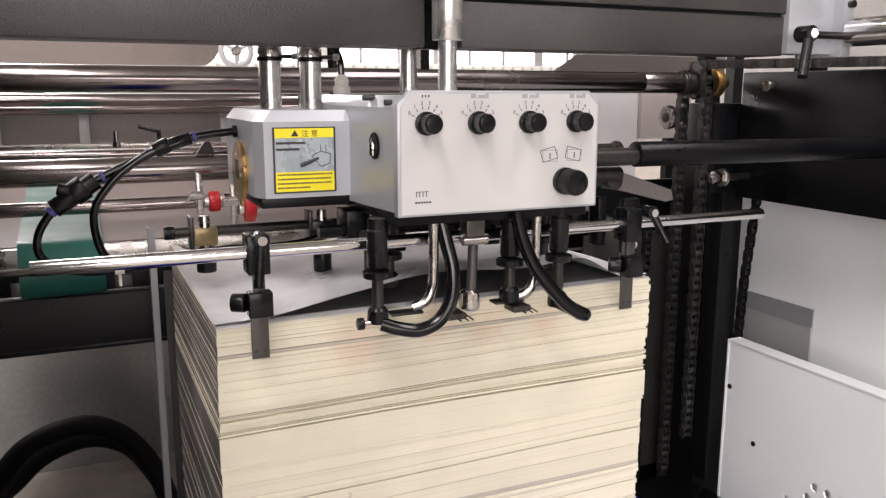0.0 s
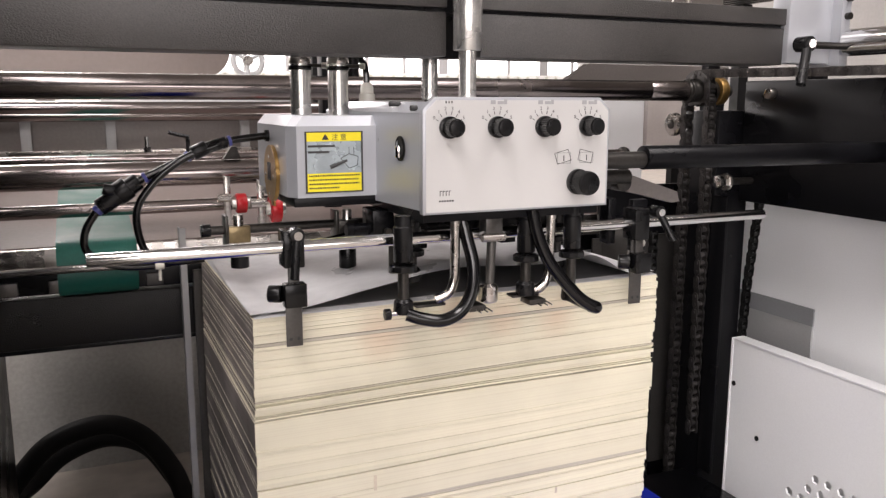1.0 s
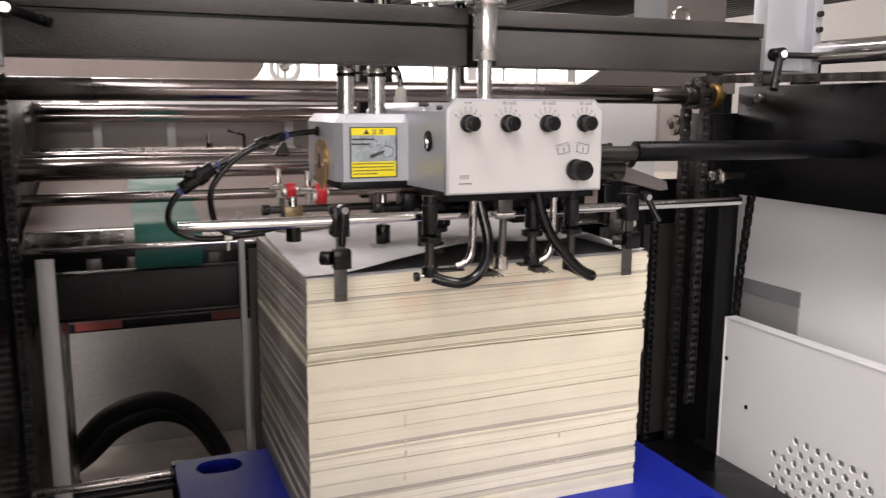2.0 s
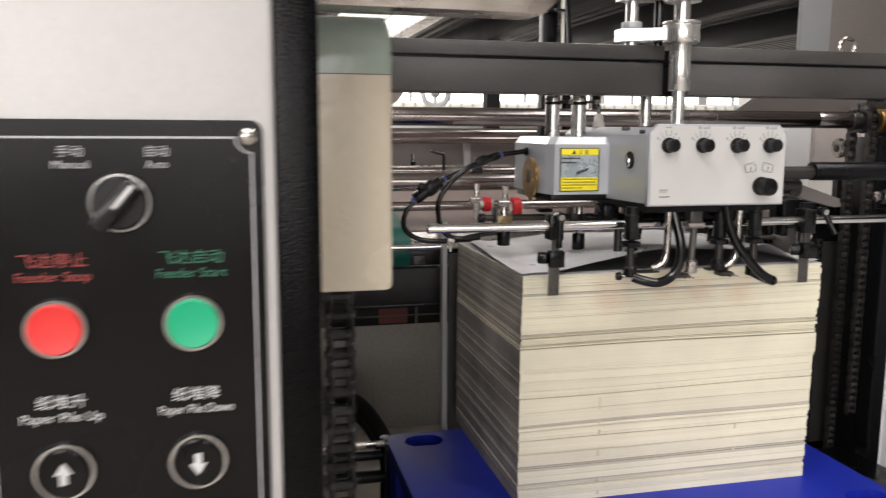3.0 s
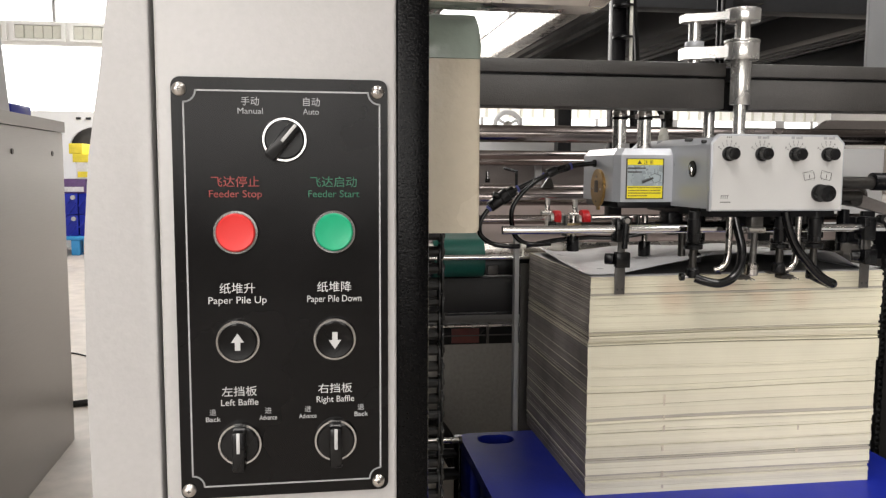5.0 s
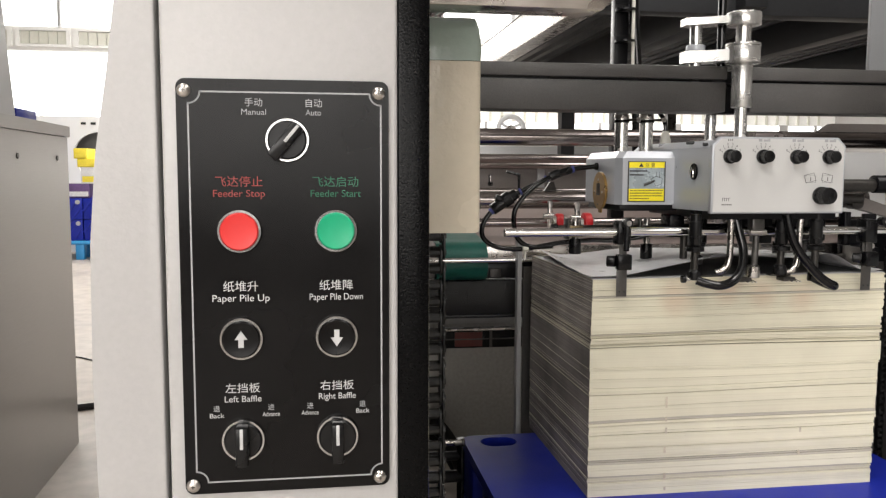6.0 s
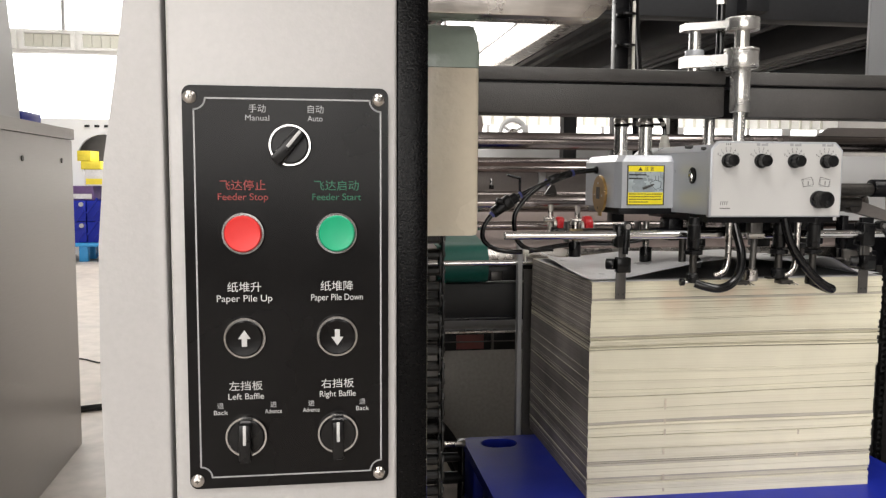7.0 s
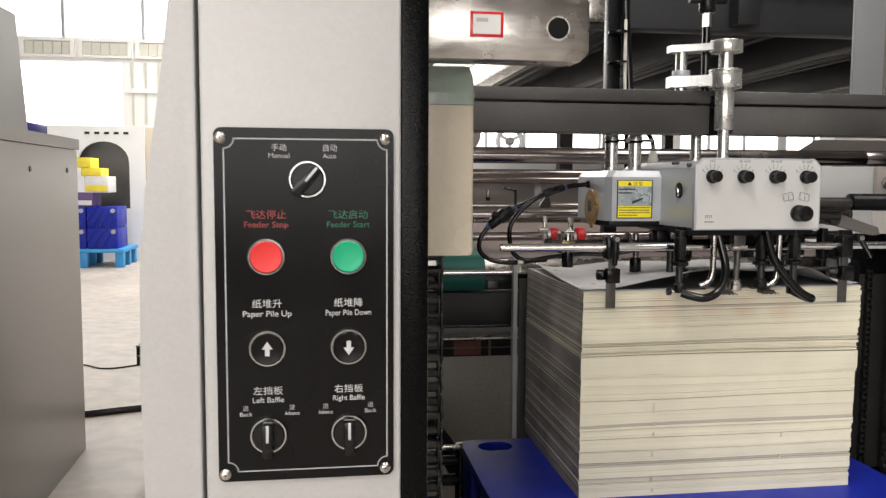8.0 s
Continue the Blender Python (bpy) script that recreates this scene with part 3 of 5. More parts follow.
def lever(at, tip, label, s=1.0):
    """A clamping lever: a ball-ended arm with a steel screw in its hub."""
    a, b = Vector(at), Vector(tip)
    t = thing("clamp_lever", at, label, "lever")
    m = bmesh.new()
    sweep(m, [a, a.lerp(b, .15) + Vector((0, -.004 * s, 0)), a.lerp(b, .6) + Vector((0, -.006 * s, 0)), b + Vector((0, -.008 * s, 0))], .0052 * s, 12, 4)
    part("arm", m, M_PLAST, t)
    part("hub", one_cyl(a + Vector((0, .010 * s, 0)), a + Vector((0, -.008 * s, 0)), .0085 * s, 18, bevel=.001), M_PLAST, t)
    part("screw", one_cyl(a + Vector((0, -.008 * s, 0)), a + Vector((0, -.0105 * s, 0)), .005 * s, 14), M_CHROME, t)
    return t


lever((1.098, 1.04, 1.548), (1.072, 1.03, 1.482), "black clamping lever on the bright end bracket", 1.5)
cyl_b = one_cyl((1.100, 1.05, 1.548), (1.235, 1.05, 1.548), .006, 12)
t = thing("clamp_screw", (1.2, 1.05, 1.552), "short steel clamping screw beside the tube", "screw")
part("shank", cyl_b, M_DARKST, t)

# right side frame
t = thing("side_plate", (1.37, 0.9, 1.22), "black-painted side frame plate of the feeder", "plate")
part("plate", one_box(1.36, 1.39, -0.3, 1.44, 1.235, 1.50, 0.003), M_BLACKP, t)
t = thing("side_column", (1.33, 1.48, 0), "black steel column beside the lifting chains", "column")
b = box(bmesh.new(), 1.295, 1.39, 1.445, 1.56, 0, 1.435, 0.003)
box(b, 1.29, 1.298, 1.40, 1.445, 0.6, 1.25, 0.001)
part("column", b, M_BLACKP, t)
t = thing("side_column", (1.13, 1.55, 0), "black guide rail upright behind the pile edge", "column")
part("rail", one_box(1.115, 1.16, 1.52, 1.60, 0, 1.19, 0.003), M_BLACKP, t)
part("edge", one_box(1.105, 1.114, 1.50, 1.60, 0.2, 1.19, 0.001), M_GUN, t)
t = thing("rear_shield", (1.28, 1.57, 0.2), "black sheet shield behind the lifting chains", "shield")
part("sheet", one_box(1.10, 1.50, 1.605, 1.615, 0.0, 1.26), M_BLACKP, t, smooth=False)
chain("greasy lifting chain hanging from the sprocket", [(1.262, 1.439, 1.478), (1.262, 1.439, 0.70)], 0.0190, 0.0115, 0.0085, M_LINKSHADE)
chain("greasy lifting chain on the rear strand", [(1.262, 1.511, 1.478), (1.262, 1.511, 0.45)], 0.0190, 0.0115, 0.0085, M_LINKSHADE)
chain("slack dark lifting chain farther back", [(1.175, 1.50, 1.16), (1.175, 1.50, 0.45)], 0.0159, 0.0085, 0.0068, M_LINKB)
chain("oily chain lying along the top of the side plate", [(1.262, 1.465, 1.516), (1.30, 1.30, 1.514), (1.372, 1.0, 1.512), (1.372, 0.0, 1.512)], 0.0190, 0.0115, 0.0085, M_LINK)
chain("slack black chain hanging behind the guard", [(1.415, 1.43, 1.235), (1.40, 1.435, 1.05), (1.395, 1.44, 0.85)], 0.0159, 0.0085, 0.0068, M_LINKB)
t = thing("sprocket", (1.262, 1.475, 1.478), "dark toothed sprocket on the shaft end", "sprocket")
poly = []
for i in range(36):
    a = 2 * math.pi * i / 36
    r = .034 if i % 2 else .029
    poly.append((1.475 + r * math.cos(a), 1.478 + r * math.sin(a)))
part("wheel", prism(bmesh.new(), poly, "x", 1.255, 1.269), M_DARKST, t)
part("hub", one_cyl((1.22, 1.475, 1.478), (1.30, 1.475, 1.478), .0235, 24, bevel=.002), M_DARKST, t)
part("bush", one_cyl((1.30, 1.475, 1.478), (1.322, 1.475, 1.478), .031, 28, bevel=.003), M_BRASS, t, "worn brass bearing bush")
part("shaft_end", one_cyl((1.322, 1.475, 1.478), (1.345, 1.475, 1.478), .012, 18), M_DARKST, t)
ms = link_meshes(0.0190, 0.0115, 0.0085)
for me in ms:
    me.materials.append(M_LINK)
wrap = thing("roller_chain", (1.262, 1.475, 1.478), "oily chain wrapped over the sprocket", "chain")
for i in range(7):
    a = math.radians(0 + i * 30)
    o = new("link", ms[i % 2])
    o.parent = wrap
    o.matrix_local = Matrix.Rotation(a, 4, "X") @ Matrix.Translation((0, .036, 0))
t = thing("ring_nut", (1.26, 1.555, 1.404), "round steel idler with a bright centre", "idler")
b = bmesh.new()
turned(b, (1.246, 1.545, 1.404), (1, 0, 0), [(0, .012), (0, .023), (.003, .0265), (.012, .0265)])
part("ring", b, M_STEEL, t)
part("core", one_cyl((1.243, 1.545, 1.404), (1.2485, 1.545, 1.404), .0105, 20, bevel=.001), M_DARKST, t)
t = thing("hex_bolt", (1.28, 1.40, 1.283), "bright hexagon bolt with washer and nut", "bolt")
part("washer", one_cyl((1.285, 1.405, 1.283), (1.291, 1.405, 1.283), .019, 20), M_STEEL, t)
part("head", one_cyl((1.262, 1.405, 1.283), (1.285, 1.405, 1.283), .0145, 6, bevel=.001), M_CHROME, t)
part("shank", one_cyl((1.285, 1.405, 1.283), (1.36, 1.405, 1.283), .008, 12), M_DARKST, t)
t = thing("socket_screw", (1.355, 1.36, 1.475), "steel socket screw in the black side plate", "screw")
part("head", one_cyl((1.345, 1.36, 1.472), (1.3615, 1.36, 1.472), .011, 18, bevel=.001), M_STEEL, t)

# white inner cover and perforated guard on the right
t = thing("inner_cover", (1.5, 1.0, 0.5), "glossy white sheet cover inside the side frame", "cover")
part("sheet", one_box(1.50, 1.51, -0.5, 1.60, 0.1, 1.26), M_WHITE, t, smooth=False)
part("strip", one_box(1.492, 1.496, 1.323, 1.60, 0.953, 0.993), M_MGREY, t, "grey adhesive strip")
part("patch", one_box(1.494, 1.499, 1.326, 1.60, 0.873, 0.953), M_LGREY, t)
holes = []
for r_ in range(6):
    for c_ in range(9):
        y = 1.19 - c_ * .031 - (.0155 if r_ % 2 else 0)
        z = .704 - r_ * .027
        if c_ + r_ * 0.5 > 0.6 and not (r_ == 0 and c_ < 2):
            holes.append(ngon(y, z, .0098, 6, 0.2))
t = thing("guard_panel", (1.31, 0.9, 0.4), "white sheet-metal guard panel with hexagonal perforations", "guard")
part("sheet", holed(bmesh.new(), [(-0.4, 0.35), (1.374, 0.35), (1.374, 0.930), (-0.4, 0.930)], holes, "x", 1.312, 1.317), M_WHITE, t, smooth=False)
part("flange", one_box(1.310, 1.345, -0.4, 1.374, 0.930, 0.935, 0.001), M_WHITE, t)
for y, z in ((1.366, .831), (1.288, .7295)):
    part("screw", turned(bmesh.new(), (1.312, y, z), (-1, 0, 0), [(0, .0058), (.0015, .0055), (.0026, .003)], 14), M_PLAST, t, "small black screw head")
part("flange", one_box(1.310, 1.345, 1.374, 1.380, 0.35, 0.935, 0.001), M_WHITE, t)
t = thing("base_sill", (1.2, 0.9, 0.55), "black base sill under the guard and chains", "sill")
part("sill", one_box(1.02, 1.305, 0.2, 1.50, 0.50, 0.575, 0.004), M_BLACKP, t)
t = thing("white_panel", (1.7, 2.5, 1.1), "white machine panel behind the feeder head", "panel")
part("sheet", one_box(1.35, 1.899, 2.5, 2.52, 0, 1.476), M_WHITE, t, smooth=False)
t = thing("bearing_plate", (2.0, 2.48, 1.1), "pale machined plate behind the sprocket", "plate")
part("plate", one_box(1.90, 2.12, 2.48, 2.51, 1.295, 1.53, .002), M_PINKW, t)
part("leg", one_box(2.02, 2.08, 2.4795, 2.5095, 0, 1.2948), M_BLACKP, t)
t = thing("cover_plate", (1.6, 2.3, 1.5), "dark folded steel cover behind the shaft", "cover")
part("sheet", prism(bmesh.new(), [(1.40, 1.50), (2.1, 1.50), (2.1, 1.575), (1.52, 1.575)], "y", 2.3, 2.33), M_SHEET, t)
part("leg", one_box(2.05, 2.09, 2.3, 2.33, 0, 1.4995), M_BLACKP, t)

# ---- pallet and paper pile ----
NUDGE = Vector((.006, 0, 0))
t = thing("plastic_pallet", (0.47, 1.18, 0.57), "royal blue moulded plastic pallet under the paper pile", "pallet")
ph = [ngon(.075, 1.435, .034, 20), ngon(.885, .94, .034, 20), ngon(.075, .94, .034, 20), ngon(.885, 1.435, .034, 20)]
ph = [[(u + (.012 if u > c[0] else -.012), v) for u, v in h] for h, c in zip(ph, ((.075, 0), (.885, 0), (.075, 0), (.885, 0)))]
r_c = .03
outer = []
for cx, cy, a0 in ((.95 - r_c, 1.49 - r_c, 0), (-.01 + r_c, 1.49 - r_c, 90), (-.01 + r_c, .87 + r_c, 180), (.95 - r_c, .87 + r_c, 270)):
    outer += [(cx + r_c * math.cos(math.radians(a0 + k * 18)), cy + r_c * math.sin(math.radians(a0 + k * 18))) for k in range(6)]
part("deck", holed(bmesh.new(), outer, ph, "z", .694, .720), M_BLUE, t)
for x0, x1 in ((-.005, .15), (.40, .55), (.79, .945)):
    for y0, y1 in ((.875, 1.0), (1.12, 1.24), (1.36, 1.485)):
        part("block", one_box(x0, x1, y0, y1, .575, .694, .008), M_BLUE, t)
for x0, x1 in ((-.005, .15), (.40, .55), (.79, .945)):
    part("runner", one_box(x0, x1, .875, 1.485, .555, .575, .004), M_BLUE, t)
NUDGE = Vector((0, 0, 0))
t = thing("lift_platform", (0.47, 1.15, 0.50), "dark steel lifting platform under the pallet", "platform")
part("plate", one_box(.0, 1.0, .85, 1.55, .525, .555, .003), M_GUN, t)

PX0, PX1, PY0, PY1, PZ0, PZ1 = 0.187, 0.838, 1.06, 1.545, 0.72, 1.175
t = thing("paper_pile", (0.513, 1.3, PZ0), "tall pile of cream paperboard sheets in many layers", "paper pile")
# shares of the height, from the top, the kind of bundle there and how many
bands = [(.075, "c", 9), (.085, "g", 1), (.235, "c", 20), (.315, "g", 26), (.52, "c", 10), (.525, "g", 1), (.64, "c", 3), (.672, "g", 4), (.70, "c", 2), (.715, "g", 2), (.765, "c", 2), (.775, "g", 1), (.81, "c", 2), (.85, "g", 4), (.905, "c", 3), (.935, "g", 5), (1.0, "c", 4)]
rng = random.Random(7)
top = 0.0


def sag(share, x):
    """How far the layers at that share of the height lie above their mean, across the pile."""
    u = (x - PX0) / (PX1 - PX0)
    return .006 * u * (1 - share) + math.sin(math.pi * min(1, share * 1.05)) * (.0035 * (u - .5) * math.sin(share * 11 + .6) + .0018 * math.sin(share * 19 + u * 5.0))


for share, kind_, count in bands:
    cuts = sorted(rng.uniform(top, share) for k in range(1, count))
    edges_ = [top]
    for c in cuts + [share]:
        if c - edges_[-1] > (.0022 if kind_ == "g" else .0035) or c == share:
            edges_.append(c)
    for a, b_ in zip(edges_, edges_[1:]):
        z1, z0 = PZ1 - a * (PZ1 - PZ0), PZ1 - b_ * (PZ1 - PZ0)
        jx, jy = rng.uniform(-.0007, .0007), rng.uniform(-.0006, .0006)
        pale = kind_ == "c" or rng.random() < .55
        if kind_ == "g":
            jy += rng.uniform(-.0006, .0032)
            jx += rng.uniform(0, .0009)
        if a < .30:
            jx += (.30 - a) * .010
        right = PX1 - .010 * a + rng.uniform(-.0025, .002)
        gap = rng.choice((.00005, .00014, .00036)) if kind_ == "c" else .00042
        xa, ya, yb = PX0 + jx, PY0 + jy, PY1 + rng.uniform(-.003, .003)
        b = bmesh.new()
        cols = []
        for k in range(7):
            x = xa + (right - xa) * k / 6
            cols.append([b.verts.new((x, y, z)) for y, z in ((ya, z0 + gap + sag(b_, x)), (ya, z1 - gap + sag(a, x)), (yb, z1 - gap + sag(a, x)), (yb, z0 + gap + sag(b_, x)))])
        for p_, q_ in zip(cols, cols[1:]):
            for k in range(4):
                b.faces.new((p_[k], p_[(k + 1) % 4], q_[(k + 1) % 4], q_[k]))
        b.faces.new(cols[-1])
        # the left face takes the darker, shaded edge colour
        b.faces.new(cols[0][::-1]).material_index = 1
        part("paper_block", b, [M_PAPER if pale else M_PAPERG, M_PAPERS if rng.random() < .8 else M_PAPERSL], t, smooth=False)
    top = share
M_PENCIL = mat("pencil_smudge", (.56, .49, .38), .7, 0, .2, 300, 60, 0)
for x, za, zb in ((.352, .928, .905), (.352, .884, .876), (.353, .862, .850), (.351, .82, .808), (.352, .765, .752), (.353, .735, .728), (.655, .85, .84), (.654, .80, .79)):
    part("pencil_mark", one_box(x, x + .0042, PY0 - .0009, PY0 + .002, zb, za), M_PENCIL, t, "faint dark tally mark", smooth=False)


def step(a, b, v):
    k = min(1, max(0, (v - a) / (b - a)))
    return k * k * (3 - 2 * k)


t = thing("top_sheet", (0.51, 1.3, PZ1), "loose white printed sheet lifted in a wave on the pile", "paper sheet")
b = bmesh.new()
nx, ny = 60, 40
grid = []
for j in range(ny + 1):
    row = []
    for i in range(nx + 1):
        u, v = i / nx, j / ny
        x = .188 + u * .644
        y = 1.063 + v * .467 + .006 * math.sin(u * 5 + 1) * (1 - v)
        lift = step(.24, .44, x) * (1 - step(.70, .80, x)) * (1 - .65 * step(0, .7, v))
        z = PZ1 + .003 + .006 * u + .034 * lift * (1 + .12 * math.sin(u * 17)) + .0035 * (noise.noise((x * 9, y * 9, .3)) + .6) * (1 - .5 * v)
        z += .010 * step(.05, 0, u) * v + .012 * step(.12, 0, u) * step(.3, .9, v)
        row.append(b.verts.new((x, y, z)))
    grid.append(row)
for j in range(ny):
    for i in range(nx):
        f = b.faces.new((grid[j][i], grid[j][i + 1], grid[j + 1][i + 1], grid[j + 1][i]))
part("sheet", b, M_SHEETW, t)


def flat_sheet(name, label, material, x0, x1, y0, y1, up):
    """A thin sheet that lies along the pile's sloping top."""
    t = thing(name, ((x0 + x1) / 2, 1.3, PZ1), label, "paper sheet")
    b = bmesh.new()
    vs = []
    for x, y in ((x0, y0), (x1, y0), (x1, y1), (x0, y1)):
        z = PZ1 + up + .006 * (x - PX0) / (PX1 - PX0)
        vs.append((b.verts.new((x, y, z)), b.verts.new((x, y, z + .0005))))
    b.faces.new([v[0] for v in vs[::-1]])
    b.faces.new([v[1] for v in vs])
    for p, q in zip(vs, vs[1:] + vs[:1]):
        b.faces.new((p[0], q[0], q[1], p[1]))
    part("sheet", b, material, t, smooth=False)


flat_sheet("liner_sheet", "pale bluish sheet lying flat on the pile", M_SHEETW, .192, .836, 1.0605, 1.53, .0004)
# Added dark sheet: stands for shade in the gap below the wave
flat_sheet("gap_shade_sheet", "added dark grey sheet for the shade beneath the lifted one", M_GAPSHADE, .26, .80, 1.082, 1.5, .0012)

# ---- feeder head, set as one assembly with its rods and hoses ----
NUDGE = Vector((-.005, -.008, .0055))
head = thing("feeder_head", (0.53, 1.1, 1.31), "silver suction feeder head with dial knobs on its face", "feeder head")
HX_0, HX_1, HF, HZ0, HZ1 = 0.396, 0.674, 0.976, 1.307, 1.455
c_ = .016
face = [(HX_0, HZ0), (HX_1, HZ0), (HX_1, HZ1 - c_), (HX_1 - c_, HZ1), (HX_0 + c_, HZ1), (HX_0, HZ1 - c_)]
inner = [(HX_0 + .004, HZ0 + .003), (HX_1 - .004, HZ0 + .003), (HX_1 - .004, HZ1 - c_ - .002), (HX_1 - c_ - .002, HZ1 - .004), (HX_0 + c_ + .002, HZ1 - .004), (HX_0 + .004, HZ1 - c_ - .002)]
b = bmesh.new()
prism(b, [(HX_0 + .003, HZ0 + .004), (HX_1 - .003, HZ0 + .004), (HX_1 - .003, HZ1 - c_ - .004), (HX_1 - c_ - .003, HZ1 - .006), (HX_0 + c_ + .003, HZ1 - .006), (HX_0 + .003, HZ1 - c_ - .004)], "y", HF + .012, 1.30)
for v in b.verts:
    if v.co.y > 1.2 and v.co.x < .5:
        v.co.x -= .034
body = part("body", b, M_ALU, head)
b = prism(bmesh.new(), face, "y", HF, HF + .012)
bmesh.ops.bevel(b, geom=b.edges[:], offset=.0014, segments=2, profile=.5, affect="EDGES")
rim = part("front_rim", b, M_ALU, head)
plate = part("face_plate", prism(bmesh.new(), inner, "y", HF - .0016, HF), M_FACE, head, "satin silver printed face plate", smooth=False)
part("underside", one_box(HX_0 + .006, HX_1 - .006, HF + .014, 1.29, HZ0 - .012, HZ0 + .004), M_BLACKP, head)
part("side_port", turned(bmesh.new(), (HX_0 - .003, 1.045, 1.388), (-1, 0, 0), [(0, .0165), (.002, .0165), (.0026, .0150), (.0012, .0140)], 24), M_PORT, head, "black round port in the side")
part("port_pin", one_cyl((HX_0 - .006, 1.045, 1.376), (HX_0 - .006, 1.045, 1.392), .0052, 14, bevel=.001), M_CHROME, head, "bright latch inside the port")
for y, z in ((1.01, 1.441), (1.07, 1.446)):
    part("screw_hole", one_cyl((HX_0 + .006, y, z), (HX_0 - .0015 - .11 * (y - 1.0), y, z), .0035, 12), M_INK, head)


def knob(x, y, z, r, depth, parent, ribs=26, skirt=1.2, cap=.84):
    poly = []
    for i in range(ribs * 2):
        a = math.pi * i / ribs
        rr = r if i % 2 else r * .94
        poly.append((x + rr * math.cos(a), z + rr * math.sin(a)))
    k = part("knob", prism(bmesh.new(), poly, "y", y - depth, y - .002), M_PLAST, parent, "ribbed black plastic knob")
    part("skirt", one_cyl((x, y, z), (x, y - depth * .24, z), r * skirt, 30, bevel=.0008), M_PLAST, k)
    part("cap", one_cyl((x, y - depth, z), (x, y - depth - .0022, z), r * cap, 28, bevel=.0008), M_PLAST, k)
    return k


FY = HF - .0016
for i, x in enumerate((.431, .499, .569, .637)):
    knob(x, FY, 1.417, .0116, .025, head)
    ticks = bmesh.new()
    for k in range(6):
        a = radians(150 - k * 24)
        q = pose(x, FY - .0003, 1.417) @ Matrix.Rotation(-a, 4, "Y")
        box(ticks, .0165, .0205, -.0002, .0002, -.0004, .0004, m=q)
    part("dial_ticks", ticks, M_INK, head, smooth=False)
    for k, ch in enumerate("012345"):
        a = radians(150 - k * 24)
        writing("dial_number", ch, x + .0235 * math.cos(a), FY - .0002, 1.4155 + .0235 * math.sin(a), .0062, M_INK, head)
    mk = bmesh.new()
    for dx, w, h, dz in ((-.006, .007, .005, 0), (.005, .009, .004, -.0005), (.012, .004, .006, .0005)) if i else ((-.004, .0015, .003, 0), (0, .0015, .003, 0), (.004, .0015, .003, 0)):
        box(mk, x + dx - w / 2, x + dx + w / 2, FY - .0004, FY + .0001, 1.4485 + dz - h / 2, 1.4485 + dz + h / 2)
    part("dial_symbol", mk, M_PRINTG if i else M_INK, head, smooth=False)
knob(.623, FY, 1.342, .0163, .030, head, 44, 1.07, .95)
for x, s in ((.600, 1), (.636, -1)):
    icon = bmesh.new()
    pts = [(-.0105 + .002 * s, -.0095 + .0025 - .0025 * s), (.0105 + .002 * s, -.0095 + .0025 + .0025 * s), (.0095 - .002 * s, .0075 + .0025 * s), (-.0115 - .002 * s, .0075 - .0025 * s)]
    for (ax, az), (bx, bz) in zip(pts, pts[1:] + pts[:1]):
        cyl(icon, (x + ax, FY - .0001, 1.376 + az), (x + bx, FY - .0001, 1.376 + bz), .0004, 6)
    pts = [(-.0095, -.0085), (.0115, -.0085), (.0115, .0055), (-.0095, .0055)]
    for (ax, az), (bx, bz) in zip(pts, pts[1:] + pts[:1]):
        cyl(icon, (x + ax, FY - .0001, 1.376 + az), (x + bx, FY - .0001, 1.376 + bz), .0002, 6)
    cyl(icon, (x + .001, FY - .0001, 1.3705), (x + .001, FY - .0001, 1.378), .0007, 6)
    part("sheet_icon", icon, M_INK, head)
mk = bmesh.new()
for k in range(4):
    box(mk, .4185 + k * .0042, .4185 + k * .0042 + .0009, FY - .0004, FY, 1.331, 1.3375)
    box(mk, .4185 + k * .0042, .4185 + k * .0042 + .0032, FY - .0004, FY, 1.3366, 1.3375)
for k in range(6):
    box(mk, .4175 + k * .0036, .4175 + k * .0036 + .0024, FY - .0004, FY, 1.3232, 1.3254)
part("maker_mark", mk, M_INK, head, "dark printed maker's mark", smooth=False)

# motor box with warning label
MX0, MX1, MY0, MY1, MZ0, MZ1 = 0.262, 0.394, 1.12, 1.33, 1.319, 1.430
b = bmesh.new()
prism(b, [(MX0, MY0 + .02), (MX0, MY1), (MX1, MY1), (MX1, MY0), (MX0 + .010, MY0)], "z", MZ0, MZ1 - .014)
prism(b, [(MX0, MY0 + .02), (MX0, MY1), (MX1, MY1), (MX1, MY0), (MX0 + .010, MY0)], "z", MZ1 - .014, MZ1)
for v in b.verts:
    if v.co.z > MZ1 - .001:
        if v.co.x < MX0 + .02:
            v.co.x += .012
        if v.co.y < MY0 + .03:
            v.co.y += .010
bmesh.ops.remove_doubles(b, verts=b.verts, dist=1e-5)
motor = part("motor_housing", b, M_ALU, head, "silver-grey housing with a warning label", smooth=False)
part("base_strip", one_box(MX0 + .006, MX1, MY0 + .004, MY1 - .004, 1.306, 1.319, .001), M_BLACKP, motor)
LX0, LX1, LZ0, LZ1, LY = .284, .364, 1.327, 1.408, MY0 - .0006
lab = part("warning_label", one_box(LX0, LX1, LY, MY0, LZ0, LZ1), M_FOIL, motor, "yellow and silver warning label", smooth=False)
part("yellow_band", one_box(LX0, LX1, LY - .0003, LY, LZ1 - .0125, LZ1), M_YELLOW, lab, smooth=False)
part("yellow_band", one_box(LX0, LX1, LY - .0003, LY, LZ0, LZ0 + .025), M_YELLOW, lab, smooth=False)
writing("label_text", "注 意", .331, LY - .0004, LZ1 - .0105, .0095, M_INK, lab)
